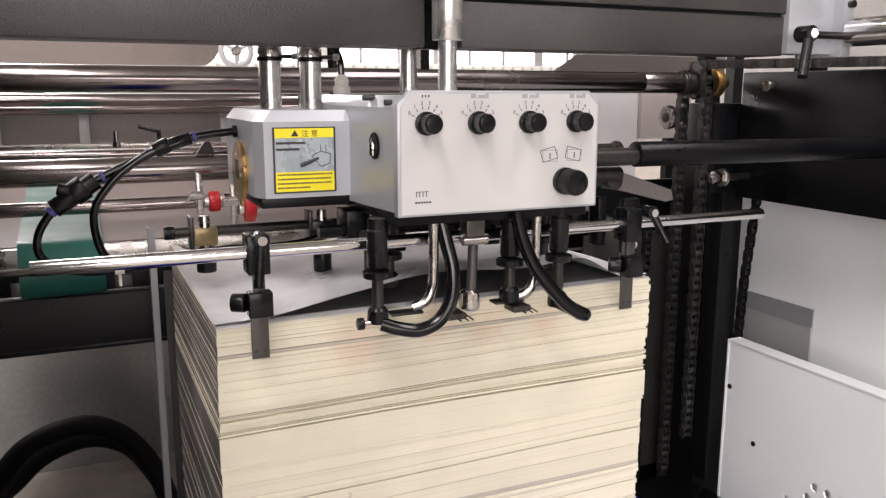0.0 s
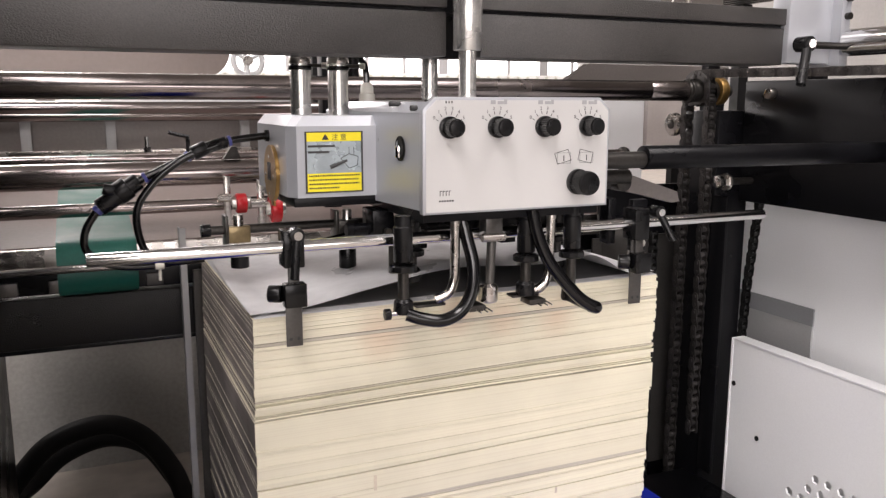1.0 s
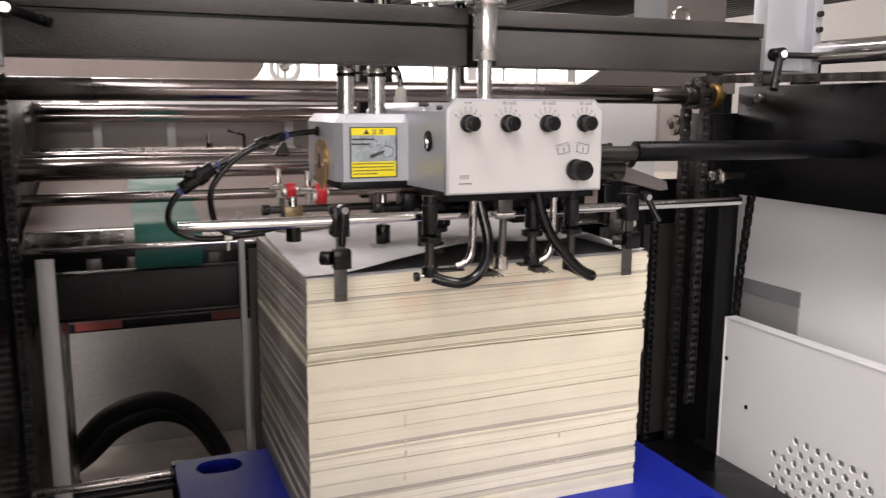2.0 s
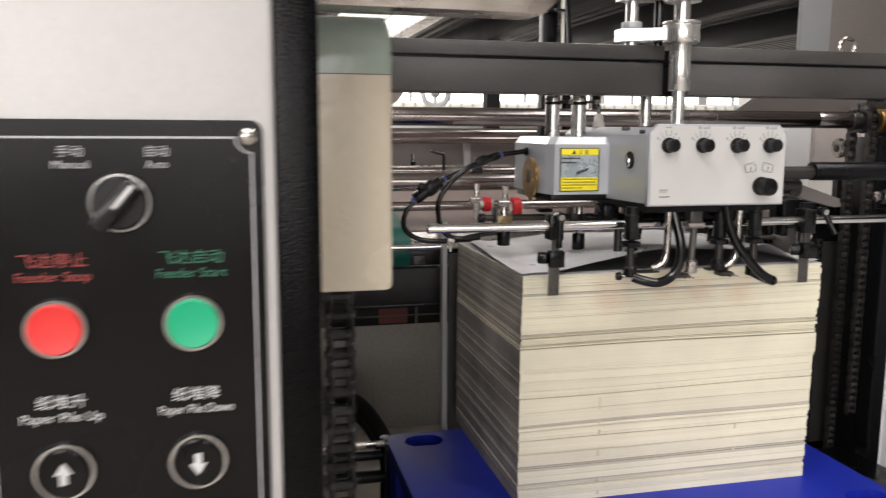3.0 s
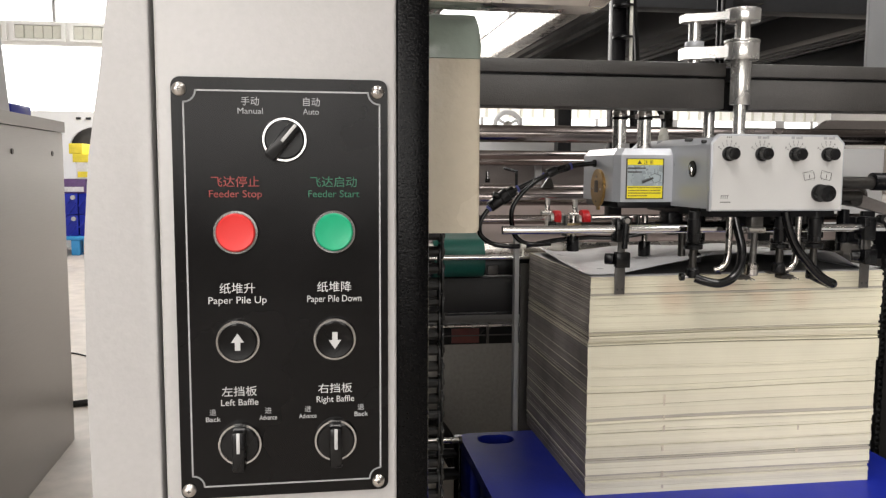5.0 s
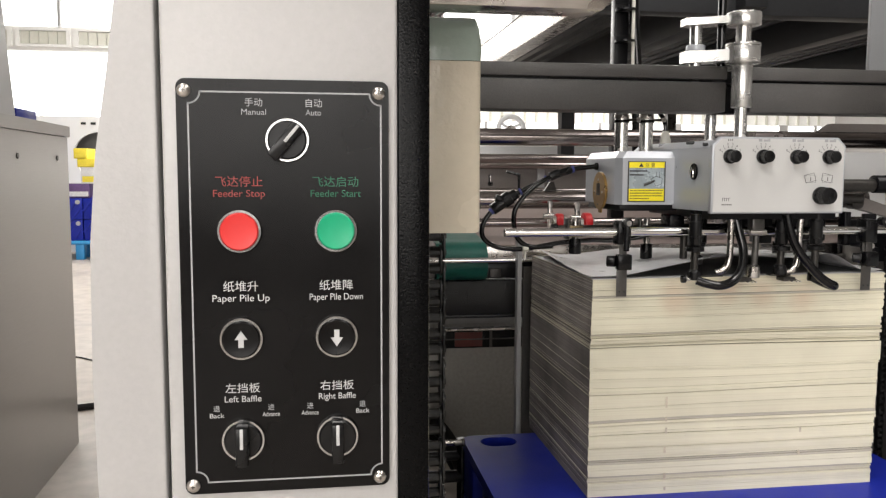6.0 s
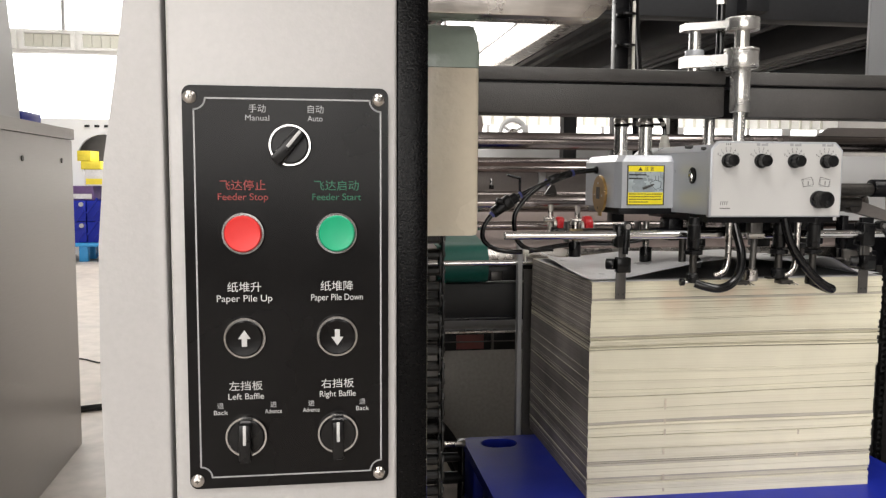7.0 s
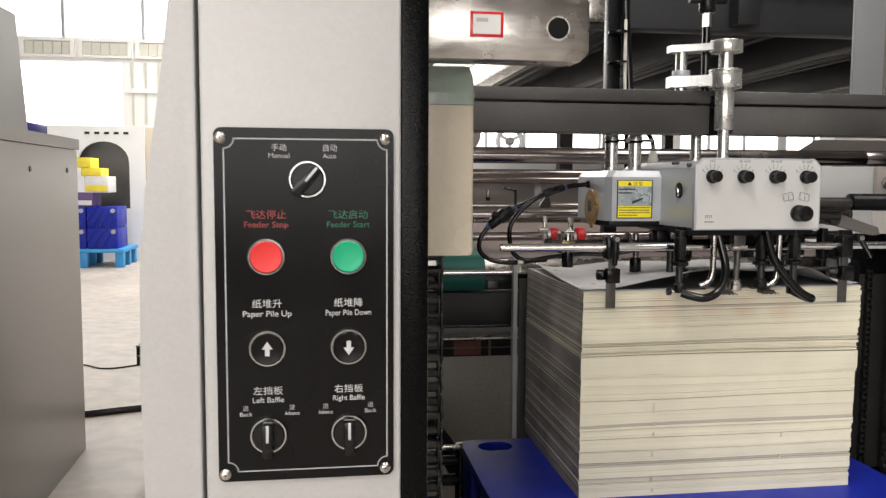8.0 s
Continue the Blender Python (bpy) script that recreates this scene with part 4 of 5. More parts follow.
tri_b = prism(bmesh.new(), [(.3065, LZ1 - .0105), (.3165, LZ1 - .0105), (.3115, LZ1 - .0025)], "y", LY - .0006, LY - .0003)
part("caution_sign", tri_b, M_INK, lab, smooth=False)
mk = bmesh.new()
rl = random.Random(3)
for k in range(4):
    x = LX0 + .004
    while x < LX1 - (.006 if k < 3 else .034):
        w = rl.uniform(.0012, .003)
        box(mk, x, x + w, LY - .0006, LY - .0003, LZ0 + .0207 - k * .0056, LZ0 + .0228 - k * .0056)
        x += w + .0009
for z, w in ((1.389, .038), (1.381, .030)):
    box(mk, LX0 + .003, LX0 + .003 + w, LY - .0003, LY, z - .0015, z + .0015)
for x0, x1, z0, z1 in ((.283, .2855, LZ0 - .001, LZ1), (.3625, .365, LZ0 - .001, LZ1), (.283, .365, LZ1 - .0005, LZ1 + .001), (.283, .365, LZ0 - .002, LZ0)):
    box(mk, x0, x1, LY - .0005, LY + .0005, z0, z1)
for k in range(3):
    cyl(mk, (.318 + k * .008, LY, 1.360 + k * .003), (.326 + k * .008, LY, 1.363 + k * .003), .0028 - k * .0005, 8)
for (ax, az), (bx, bz) in (((.333, 1.372), (.345, 1.378)), ((.345, 1.378), (.358, 1.374)), ((.358, 1.374), (.357, 1.362)), ((.357, 1.362), (.345, 1.358)), ((.345, 1.358), (.333, 1.372)), ((.345, 1.378), (.345, 1.387)), ((.352, 1.376), (.352, 1.387))):
    cyl(mk, (ax, LY, az), (bx, LY, bz), .0005, 6)
part("print_bar", mk, M_INK, lab, smooth=False)
b = turned(bmesh.new(), (MX0 - .0002, 1.222, 1.346), (-1, 0, 0), [(0, .041), (.005, .041), (.0055, .0405)], 36)
disc = part("brass_disc", b, M_BRASS, motor, "round brass plate on the housing side")
part("tab", one_box(MX0 - .0036, MX0, 1.213, 1.231, 1.298, 1.312, .001), M_BRASS, disc)
mk = bmesh.new()
for dy in (-.008, 0, .008):
    box(mk, MX0 - .0066, MX0 - .0055, 1.225 + dy - .002, 1.225 + dy + .002, 1.338, 1.362)
box(mk, MX0 - .0066, MX0 - .0055, 1.215, 1.235, 1.336, 1.339)
part("emblem", mk, M_DARKST, disc, smooth=False)
for dz, dy in ((.027, 0), (-.027, 0), (0, .026), (0, -.026)):
    part("rivet", one_cyl((MX0 - .004, 1.225 + dy, 1.343 + dz), (MX0 - .0068, 1.225 + dy, 1.343 + dz), .0026, 10), M_STEEL, disc)
part("hose_port", one_cyl((MX0 + .004, 1.25, 1.399), (MX0 - .005, 1.25, 1.399), .0085, 18), M_PLAST, motor)


# guide columns of the head
def column(name, x, y, z0, z1, r, material, label, rings=()):
    t = thing(name, (x, y, z0), label, "rod")
    part("rod", one_cyl((x, y, z0), (x, y, z1), r, 28), material, t)
    for zz, h, rr, mm in rings:
        part("collar", one_cyl((x, y, zz), (x, y, zz + h), rr, 28, bevel=.001), mm, t)
    return t


column("guide_rod", .306, 1.225, 1.428, 1.515, .0150, M_SATIN, "bright steel guide rod with a dark lock collar", ((1.494, .006, .0172, M_PLAST), (1.503, .009, .0162, M_STEEL)))
column("guide_rod", .363, 1.225, 1.428, 1.515, .0150, M_SATIN, "bright steel guide rod with a dark lock collar", ((1.494, .006, .0172, M_PLAST), (1.503, .009, .0162, M_STEEL)))
for x in (.306, .363):
    t = thing("collar_clamp", (x + .015, 1.215, 1.498), "small clamp screw beside the rod collar", "screw")
    part("shank", one_cyl((x + .012, 1.218, 1.5), (x + .03, 1.205, 1.5), .0028, 10), M_DARKST, t)
    part("tip", one_cyl((x + .028, 1.206, 1.5), (x + .034, 1.202, 1.5), .0045, 12), M_STEEL, t)
column("guide_rod", .500, 1.20, 1.452, 1.52, .0125, M_SATIN, "bright steel guide rod behind the lifting column")
column("lift_column", .509, 1.085, 1.452, 1.53, .0125, M_SATIN, "slim bright steel lifting rod into the head")
t = thing("lift_cylinder", (.509, 1.085, 1.519), "bright turned cylinder with clamp arms above the beam", "cylinder")
part("barrel", one_cyl((.509, 1.085, 1.519), (.509, 1.085, 1.612), .0205, 36, bevel=.0015), M_SATIN, t)
for z, rr, h in ((1.608, .0345, .034), (1.684, .0345, .0255)):
    arm = bmesh.new()
    cyl(arm, (.509, 1.085, z), (.509, 1.085, z + h), rr, 32, bevel=.0015)
    part("clamp_ring", arm, M_SATIN, t)
    b = prism(bmesh.new(), [(.505, 1.055), (.512, 1.118), (.43, 1.163), (.402, 1.150), (.402, 1.122), (.44, 1.103)], "z", z + .005, z + h - .006)
    part("clamp_arm", b, M_SATIN, t)
part("groove_ring", one_cyl((.509, 1.085, 1.6425), (.509, 1.085, 1.648), .0352, 32, bevel=.001), M_SATIN, t)
part("upper_rod", one_cyl((.509, 1.085, 1.64), (.509, 1.085, 1.69), .0150, 28), M_SATIN, t)
part("side_rod", one_cyl((.43, 1.135, 1.585), (.43, 1.135, 1.695), .0125, 24), M_SATIN, t)
part("side_collar", one_cyl((.43, 1.135, 1.638), (.43, 1.135, 1.650), .0195, 24, bevel=.001), M_ALU, t)
t = thing("drive_joint", (.485, 1.12, 1.70), "black flexible shaft with a steel coupling above the head", "shaft")
part("shaft", one_cyl((.482, 1.125, 1.60), (.482, 1.125, 1.745), .0090, 16), M_RUBBER, t)
part("nut", one_cyl((.482, 1.125, 1.745), (.482, 1.125, 1.775), .010, 6), M_STEEL, t)
part("joint", one_cyl((.482, 1.125, 1.775), (.482, 1.125, 1.84), .018, 24, bevel=.004), M_PLAST, t)
part("handle", one_cyl((.440, 1.125, 1.803), (.524, 1.125, 1.803), .008, 14), M_PLAST, t)
t = thing("cable_gland", (.408, 1.225, 1.445), "white plastic cable gland with a dark cable", "gland")
part("gland", turned(bmesh.new(), (.408, 1.225, 1.450), (0, 0, 1), [(0, .012), (.010, .012), (.011, .0098), (.020, .0098), (.027, .006)], 20), M_WHITEP, t)
part("cable", sweep(bmesh.new(), [(.408, 1.225, 1.47), (.406, 1.228, 1.50), (.395, 1.24, 1.53), (.39, 1.26, 1.60)], .0048, 10), M_RUBBER, t)

# universal shaft on the right of the head
t = thing("telescopic_shaft", (.95, 1.08, 1.36), "black telescopic drive shaft into the head's side", "shaft")
part("inner_tube", one_cyl((.668, 1.08, 1.360), (.86, 1.08, 1.360), .0132, 24), M_DARKST, t)
part("outer_tube", one_cyl((.812, 1.08, 1.363), (1.362, 1.08, 1.359), .0188, 28, bevel=.001), M_BLACKP, t)
part("inner_tube", one_cyl((.668, 1.10, 1.334), (.80, 1.10, 1.332), .0115, 24), M_DARKST, t)
t = thing("swing_arm", (.83, 1.10, 1.30), "dark steel swing arm on a short shaft", "arm")
part("shaft", one_cyl((.668, 1.12, 1.320), (.80, 1.12, 1.322), .010, 20), M_DARKST, t)
b = prism(bmesh.new(), [(.785, 1.333), (.805, 1.335), (.90, 1.304), (.905, 1.288), (.89, 1.286), (.785, 1.312)], "y", 1.10, 1.122)
part("arm", b, M_SHEET, t)
part("boss", one_cyl((.79, 1.094, 1.323), (.79, 1.126, 1.323), .014, 20, bevel=.001), M_DARKST, t)

# ---- guide rod with sheet hold-downs ----
t = thing("front_guide_rod", (.5, 1.028, 1.27), "long polished steel rod across the pile's front", "rod")
part("rod", one_cyl((.002, 1.028, 1.2695), (1.016, 1.028, 1.2695), .0082, 28, bevel=.0008), M_CHROME, t)


def hold_down(x, tip_z, label, side):
    t = thing("sheet_hold_down", (x, 1.02, tip_z), label, "hold-down")
    part("clamp_block", one_box(x - .013, x + .013, 1.012, 1.045, 1.245, 1.292, .002), M_PLAST, t)
    part("stem", one_box(x - .007, x + .007, 1.018, 1.024, 1.195, 1.25, .001), M_GUN, t)
    part("slide_block", one_box(x - .015, x + .013, 1.004, 1.0235, 1.196, 1.226, .002), M_PLAST, t)
    part("slide_knob", one_cyl((x - .016, 1.02, 1.212), (x - .03, 1.028, 1.212), .011, 18, bevel=.001), M_PLAST, t)
    f = part("finger", one_box(x - .0105, x + .0105, 1.024, 1.027, tip_z, 1.21 if side > 0 else 1.262, .0008), M_GUN, t, "grey steel finger with two holes")
    for dx in (-.005, .005):
        part("hole", one_cyl((x + dx, 1.0242, tip_z + .01), (x + dx, 1.0234, tip_z + .01), .0022, 10), M_INK, f)
    return t


hold_down(.239, 1.141, "black sheet hold-down with a grey steel finger", 1)
hold_down(.766, 1.145, "dark sheet hold-down near the pile's far edge", -1)
lever((.240, 1.005, 1.288), (.232, .995, 1.236), "black clamping lever with a steel screw", 1.1)
lever((.786, 1.005, 1.288), (.803, .995, 1.246), "black clamping lever with a steel screw", 1.1)

# air blast pipes, suckers and hoses under the head


def sucker(x, y, z_top, z_bot, label):
    t = thing("sucker_unit", (x, y, z_bot), label, "sucker", "suckers under the head")
    part("barrel", turned(bmesh.new(), (x, y, 1.245), (0, 0, 1), [(0, .0118), (.002, .0128), (.045, .0128), (.047, .011), (z_top - 1.245, .011)], 24), M_PLAST, t)
    part("ring_nut", turned(bmesh.new(), (x, y, 1.232), (0, 0, 1), [(0, .0165), (.001, .018), (.008, .018), (.009, .0165)], 24), M_PLAST, t)
    part("plunger", one_cyl((x, y, z_bot + .018), (x, y, 1.236), .0072, 18), M_DARKST, t)
    part("foot", turned(bmesh.new(), (x, y, z_bot), (0, 0, 1), [(0, .0125), (.004, .0135), (.016, .0125), (.02, .009)], 22), M_PLAST, t)
    return t


sucker(.378, 1.0, 1.305, 1.176, "black spring sucker with a ring nut")
sucker(.560, 1.0, 1.305, 1.184, "black spring sucker above the sheet edge")
sucker(.634, 1.0, 1.305, 1.170, "black spring sucker with a thick hose")
sucker(.43, 1.10, 1.30, 1.195, "black sucker behind the front row")
sucker(.69, 1.13, 1.30, 1.19, "black sucker behind the front row")
t = thing("clamp_thumbscrew", (.36, .995, 1.178), "small black knurled thumbscrew on the sucker foot", "thumbscrew")
part("knob", one_cyl((.350, .995, 1.178), (.358, .995, 1.178), .0075, 16, bevel=.001), M_PLAST, t)
part("shank", one_cyl((.358, .995, 1.178), (.368, .996, 1.178), .003, 10), M_STEEL, t)


def hose(pts, r, label, material=M_RUBBER, name="air_hose"):
    t = thing(name, pts[0], label, "hose")
    part("hose", sweep(bmesh.new(), pts, r, 14), material, t)
    return t


hose([(.380, .992, 1.176), (.398, .985, 1.170), (.425, .980, 1.166), (.450, .978, 1.176), (.467, .980, 1.200), (.473, .988, 1.235), (.468, .997, 1.27), (.462, 1.005, 1.305)], .0088, "thick glossy black air hose curving under the head")
hose([(.560, .985, 1.305), (.568, .982, 1.270), (.583, .978, 1.235), (.605, .972, 1.205), (.628, .966, 1.180), (.648, .962, 1.166)], .0088, "thick glossy black air hose down to the sucker")
hose([(.645, .964, 1.168), (.655, .966, 1.164), (.657, .975, 1.163), (.648, .99, 1.168), (.634, 1.0, 1.176)], .0095, "black hose elbow at the sucker's foot")
hose([(.452, 1.0, 1.305), (.452, 1.0, 1.24), (.450, 1.0, 1.212), (.441, 1.0, 1.196), (.425, 1.003, 1.189)], .0065, "bent bright steel air pipe", M_STEEL, "air_pipe")
hose([(.600, 1.0, 1.305), (.598, 1.0, 1.24), (.595, 1.0, 1.207), (.586, 1.0, 1.193), (.572, 1.003, 1.187)], .0065, "bent bright steel air pipe", M_STEEL, "air_pipe")
for x in (.418, .562):
    t = thing("blast_nozzle", (x, 1.01, 1.182), "flat steel air nozzle lying over the sheets", "nozzle")
    part("blade", one_box(x - .022, x + .02, .998, 1.018, 1.181, 1.1845, .0008), M_DARKST, t)
for x in (.478, .571):
    t = thing("separator_brush", (x, .99, 1.176), "dark separator plate with small bright pins", "separator")
    part("plate", one_box(x - .013, x + .012, .982, 1.01, 1.172, 1.180, .001), M_DARKST, t)
    for dx in (-.004, .006, .013):
        part("pin", one_cyl((x + dx, .986, 1.176), (x + dx + .005, .974, 1.172), .0012, 8), M_CHROME, t)
t = thing("pressure_foot", (.509, 1.01, 1.18), "steel presser foot on a slim dark rod", "presser foot")
part("rod", one_cyl((.509, 1.01, 1.20), (.512, 1.01, 1.27), .0065, 16), M_GUN, t)
part("clamp", one_box(.498, .524, 1.0, 1.022, 1.262, 1.300, .002), M_GUN, t)
part("screw", one_cyl((.492, 1.0, 1.268), (.526, 1.0, 1.268), .0055, 14), M_STEEL, t)
part("foot", turned(bmesh.new(), (.507, 1.01, 1.177), (0, 0, 1), [(0, .0122), (.002, .0135), (.022, .0135), (.026, .009)], 24), M_STEEL, t)

# black linkage between head and pile
t = thing("linkage", (.53, 1.14, 1.25), "black linkage bar with clamp blocks beneath the head", "linkage")
part("bar", one_cyl((.345, 1.14, 1.268), (.74, 1.14, 1.268), .009, 18), M_BLACKP, t)
for x, w, z0, z1, y in ((.395, .016, 1.25, 1.297, 1.12), (.455, .012, 1.235, 1.297, 1.13), (.535, .018, 1.252, 1.297, 1.11), (.60, .013, 1.235, 1.297, 1.125), (.655, .016, 1.248, 1.297, 1.11), (.72, .014, 1.24, 1.297, 1.12)):
    part("block", one_box(x - w, x + w, y, y + .05, z0, z1, .002), M_BLACKP, t)
    part("screw", one_cyl((x + w * .3, y - .008, (z0 + z1) / 2 - .008), (x + w * .3, y, (z0 + z1) / 2 - .008), .0055, 14), M_DARKST, t)
for x in (.41, .67):
    part("spring_rod", one_cyl((x, 1.12, 1.205), (x, 1.12, 1.26), .008, 14), M_DARKST, t)
t = thing("clamp_plate", (.79, 1.05, 1.22), "black clamp plates beside the hold-down", "clamp")
part("plate", one_box(.772, .80, 1.046, 1.058, 1.222, 1.302, .002), M_BLACKP, t)
part("plate", one_box(.728, .742, 1.046, 1.07, 1.236, 1.306, .002), M_BLACKP, t)
part("screw", one_cyl((.788, 1.04, 1.235), (.788, 1.046, 1.235), .006, 14), M_STEEL, t)

# cross bar with clamps behind the guide rod
t = thing("rear_cross_bar", (.45, 1.25, 1.258), "dark steel cross bar under the head", "bar")
part("bar", one_cyl((.165, 1.25, 1.262), (.72, 1.25, 1.262), .0068, 18), M_DARKST, t)
part("end_knob", one_cyl((.158, 1.25, 1.262), (.172, 1.25, 1.262), .0095, 14, bevel=.001), M_PLAST, t)


def post_clamp(x, y, z_bot, material, label):
    t = thing("post_clamp", (x, y, z_bot), label, "clamp")
    part("block", one_box(x - .016, x + .016, y - .014, y + .014, 1.243, 1.268, .002), material, t)
    part("plate", one_box(x - .021, x - .016, y - .016, y + .016, 1.238, 1.284, .001), M_DARKST, t)
    part("post", one_cyl((x, y - .004, z_bot), (x, y - .004, 1.284), .0075, 18, bevel=.0008), M_STEEL, t)
    part("foot", one_cyl((x, y - .004, z_bot), (x, y - .004, z_bot + .034), .0135, 20, bevel=.001), M_PLAST, t)
    return t


post_clamp(.212, 1.25, 1.205, M_BRONZE, "bronze clamp block with a bright post")
post_clamp(.379, 1.25, 1.192, M_DARKST, "dark clamp block with a bright post")
post_clamp(.70, 1.25, 1.195, M_DARKST, "dark clamp block with a bright post")
for x, y, wr in ((.322, 1.50, .026), (.279, 1.60, .019)):
    t = thing("press_wheel", (x, y, 1.18), "small red press wheel with a steel hub", "wheel")
    part("rim", one_cyl((x - .010, y, 1.258), (x + .010, y, 1.258), wr, 28, bevel=.003), M_RED, t)
    part("hub", one_cyl((x - .018, y, 1.258), (x + .018, y, 1.258), .012, 20, bevel=.001), M_STEEL, t)
    part("bracket", one_box(x - .03, x - .02, y - .008, y + .01, 1.22, 1.31, .001), M_STEEL, t)
    part("screw", one_cyl((x - .045, y - .01, 1.27), (x - .02, y - .01, 1.27), .008, 14), M_STEEL, t)
# small fittings on the rollers' rail
t = thing("set_screw", (.13, 1.79, 1.345), "small bright set screw with nut", "screw")
part("nut", one_cyl((.13, 1.79, 1.347), (.13, 1.79, 1.358), .008, 6), M_CHROME, t)
part("screw", one_cyl((.13, 1.79, 1.358), (.13, 1.79, 1.378), .0045, 12), M_CHROME, t)
t = thing("clamp_lever", (.20, 1.75, 1.36), "dark clamping lever on the roller rail", "lever")
part("stem", one_cyl((.205, 1.75, 1.335), (.205, 1.75, 1.375), .004, 12), M_PLAST, t)
part("arm", sweep(bmesh.new(), [(.208, 1.75, 1.378), (.19, 1.75, 1.382), (.168, 1.75, 1.388)], .004, 10), M_PLAST, t)
t = thing("rail_bracket", (.28, 1.70, 1.33), "small dark angled bracket on the roller", "bracket")
part("plate", prism(bmesh.new(), [(.265, 1.335), (.30, 1.335), (.292, 1.36), (.282, 1.36)], "y", 1.70, 1.71), M_DARKST, t)

# pneumatic hoses left of the head
t = thing("pneumatic_hose", (.15, 1.25, 1.22), "pair of black pneumatic hoses with push-in connectors", "hose")
HY = 1.25
part("hose", sweep(bmesh.new(), [(x, HY, z) for x, z in ((.258, 1.399), (.215, 1.394), (.185, 1.387), (.145, 1.371), (.105, 1.352), (.076, 1.338), (.048, 1.320), (.020, 1.297), (.003, 1.268), (.006, 1.240), (.04, 1.220), (.10, 1.217), (.175, 1.229), (.25, 1.235))], .0054, 12), M_RUBBER, t)
part("hose", sweep(bmesh.new(), [(x, HY - .008, z) for x, z in ((.185, 1.386), (.15, 1.374), (.119, 1.356), (.092, 1.331), (.073, 1.301), (.072, 1.268), (.082, 1.238), (.11, 1.222), (.16, 1.223))], .0054, 12), M_RUBBER, t)
b = bmesh.new()
cyl(b, (.200, HY - .003, 1.391), (.165, HY - .003, 1.381), .0085, 16, bevel=.001)
cyl(b, (.172, HY - .003, 1.384), (.152, HY - .003, 1.375), .0105, 16, bevel=.001)
part("y_connector", b, M_PLAST, t, "black plastic Y connector")
b = bmesh.new()
cyl(b, (.078, HY, 1.339), (.024, HY, 1.303), .0125, 16, bevel=.001)
cyl(b, (.064, HY, 1.331), (.048, HY, 1.32), .0165, 12, bevel=.001)
cyl(b, (.045, HY - .006, 1.326), (.030, HY - .006, 1.330), .008, 12, bevel=.001)
part("valve", b, M_PLAST, t, "black plastic flow valve")
M_BLUER = mat("blue_release_ring", (.06, .07, .28), .4)
for a, c in (((.203, 1.392), (.207, 1.393)), ((.143, 1.370), (.147, 1.372)), ((.084, 1.342), (.088, 1.344)), ((.020, 1.298), (.024, 1.302))):
    part("release_ring", one_cyl((a[0], HY - .001, a[1]), (c[0], HY - .001, c[1]), .0078, 16), M_BLUER, t, "blue plastic release ring")
t = thing("hose_clip", (.095, 1.25, 1.2), "small pale hose clip", "clip")
part("pin", one_cyl((.098, 1.245, 1.195), (.098, 1.245, 1.212), .0022, 10), M_WHITEP, t)
part("ring", one_cyl((.092, 1.243, 1.218), (.104, 1.243, 1.218), .0065, 14), M_WHITEP, t)
hose([(.25, 1.25, 1.235), (.30, 1.24, 1.235), (.36, 1.22, 1.245), (.42, 1.2, 1.27)], .005, "thin black hose leading under the head")

NUDGE = Vector((0, 0, 0))

# ---- left side: control column ----
CX0, CX1, CF = -.4555, -.2965, .056
t = thing("control_column", (-.376, .3, 0), "pale grey painted control column of the feeder", "column")
part("body", one_box(CX0, CX1, CF, .50, .10, 2.2, .003, 3), M_GREY, t)
b = bmesh.new()
prof = [(-.4590, .10), (-.4590, 2.2), (-.456 - .012, 2.2), (-.470, 1.62), (-.479, 1.545), (-.490, 1.46), (-.4995, 1.40), (-.5045, 1.34), (-.506, 1.25), (-.504, 1.10), (-.503, .10)]
prism(b, prof, "y", CF + .004, .62)
bmesh.ops.bevel(b, geom=[e for e in b.edges if e.calc_length() > .0 and abs(e.verts[0].co.y - e.verts[1].co.y) < 1e-6 and e.verts[0].co.y < .1], offset=.0018, segments=3, profile=.5, affect="EDGES")
part("side_cover", b, M_GREY, t, "sculpted grey side cover")
t = thing("side_plate", (-.285, 1.0, .3), "black wrinkle-painted side frame plate behind the column", "plate")
part("plate", one_box(-.296, -.2735, CF + .002, 1.50, .10, 2.1, .002), M_WRINKLE, t)
part("rear_plate", one_box(-.296, -.269, 1.502, 2.95, .10, 1.50, .002), M_BLACKP, t)
part("base", one_box(-.31, -.262, .2, 2.9, 0, .0995, .002), M_BLACKP, t)

# control panel
P = thing("control_panel", (-.375, CF, 1.306), "black control panel with buttons and selector switches", "control panel")
PXa, PXb, PZa, PZb, PF = -.4453, -.3030, 1.1652, 1.4522, CF - .0025
pl = bmesh.new()
corner = []
for cx, cz, a0 in ((PXb - .006, PZb - .006, 0), (PXa + .006, PZb - .006, 90), (PXa + .006, PZa + .006, 180), (PXb - .006, PZa + .006, 270)):
    corner += [(cx + .006 * math.cos(radians(a0 + k * 15)), cz + .006 * math.sin(radians(a0 + k * 15))) for k in range(7)]
prism(pl, corner, "y", PF, CF)
part("plate", pl, M_PANEL, P, smooth=False)
line = []
ix0, ix1, iz0, iz1, rr = -.4375, -.3085, 1.1735, 1.4435, .0078
for cx, cz, a0, a1 in ((ix0, iz0, 90, 0), (ix1, iz0, 180, 90), (ix1, iz1, 270, 180), (ix0, iz1, 360, 270)):
    for k in range(6):
        a = radians(a0 + (a1 - a0) * k / 5)
        line.append((cx + rr * math.cos(a), cz + rr * math.sin(a)))
b = bmesh.new()
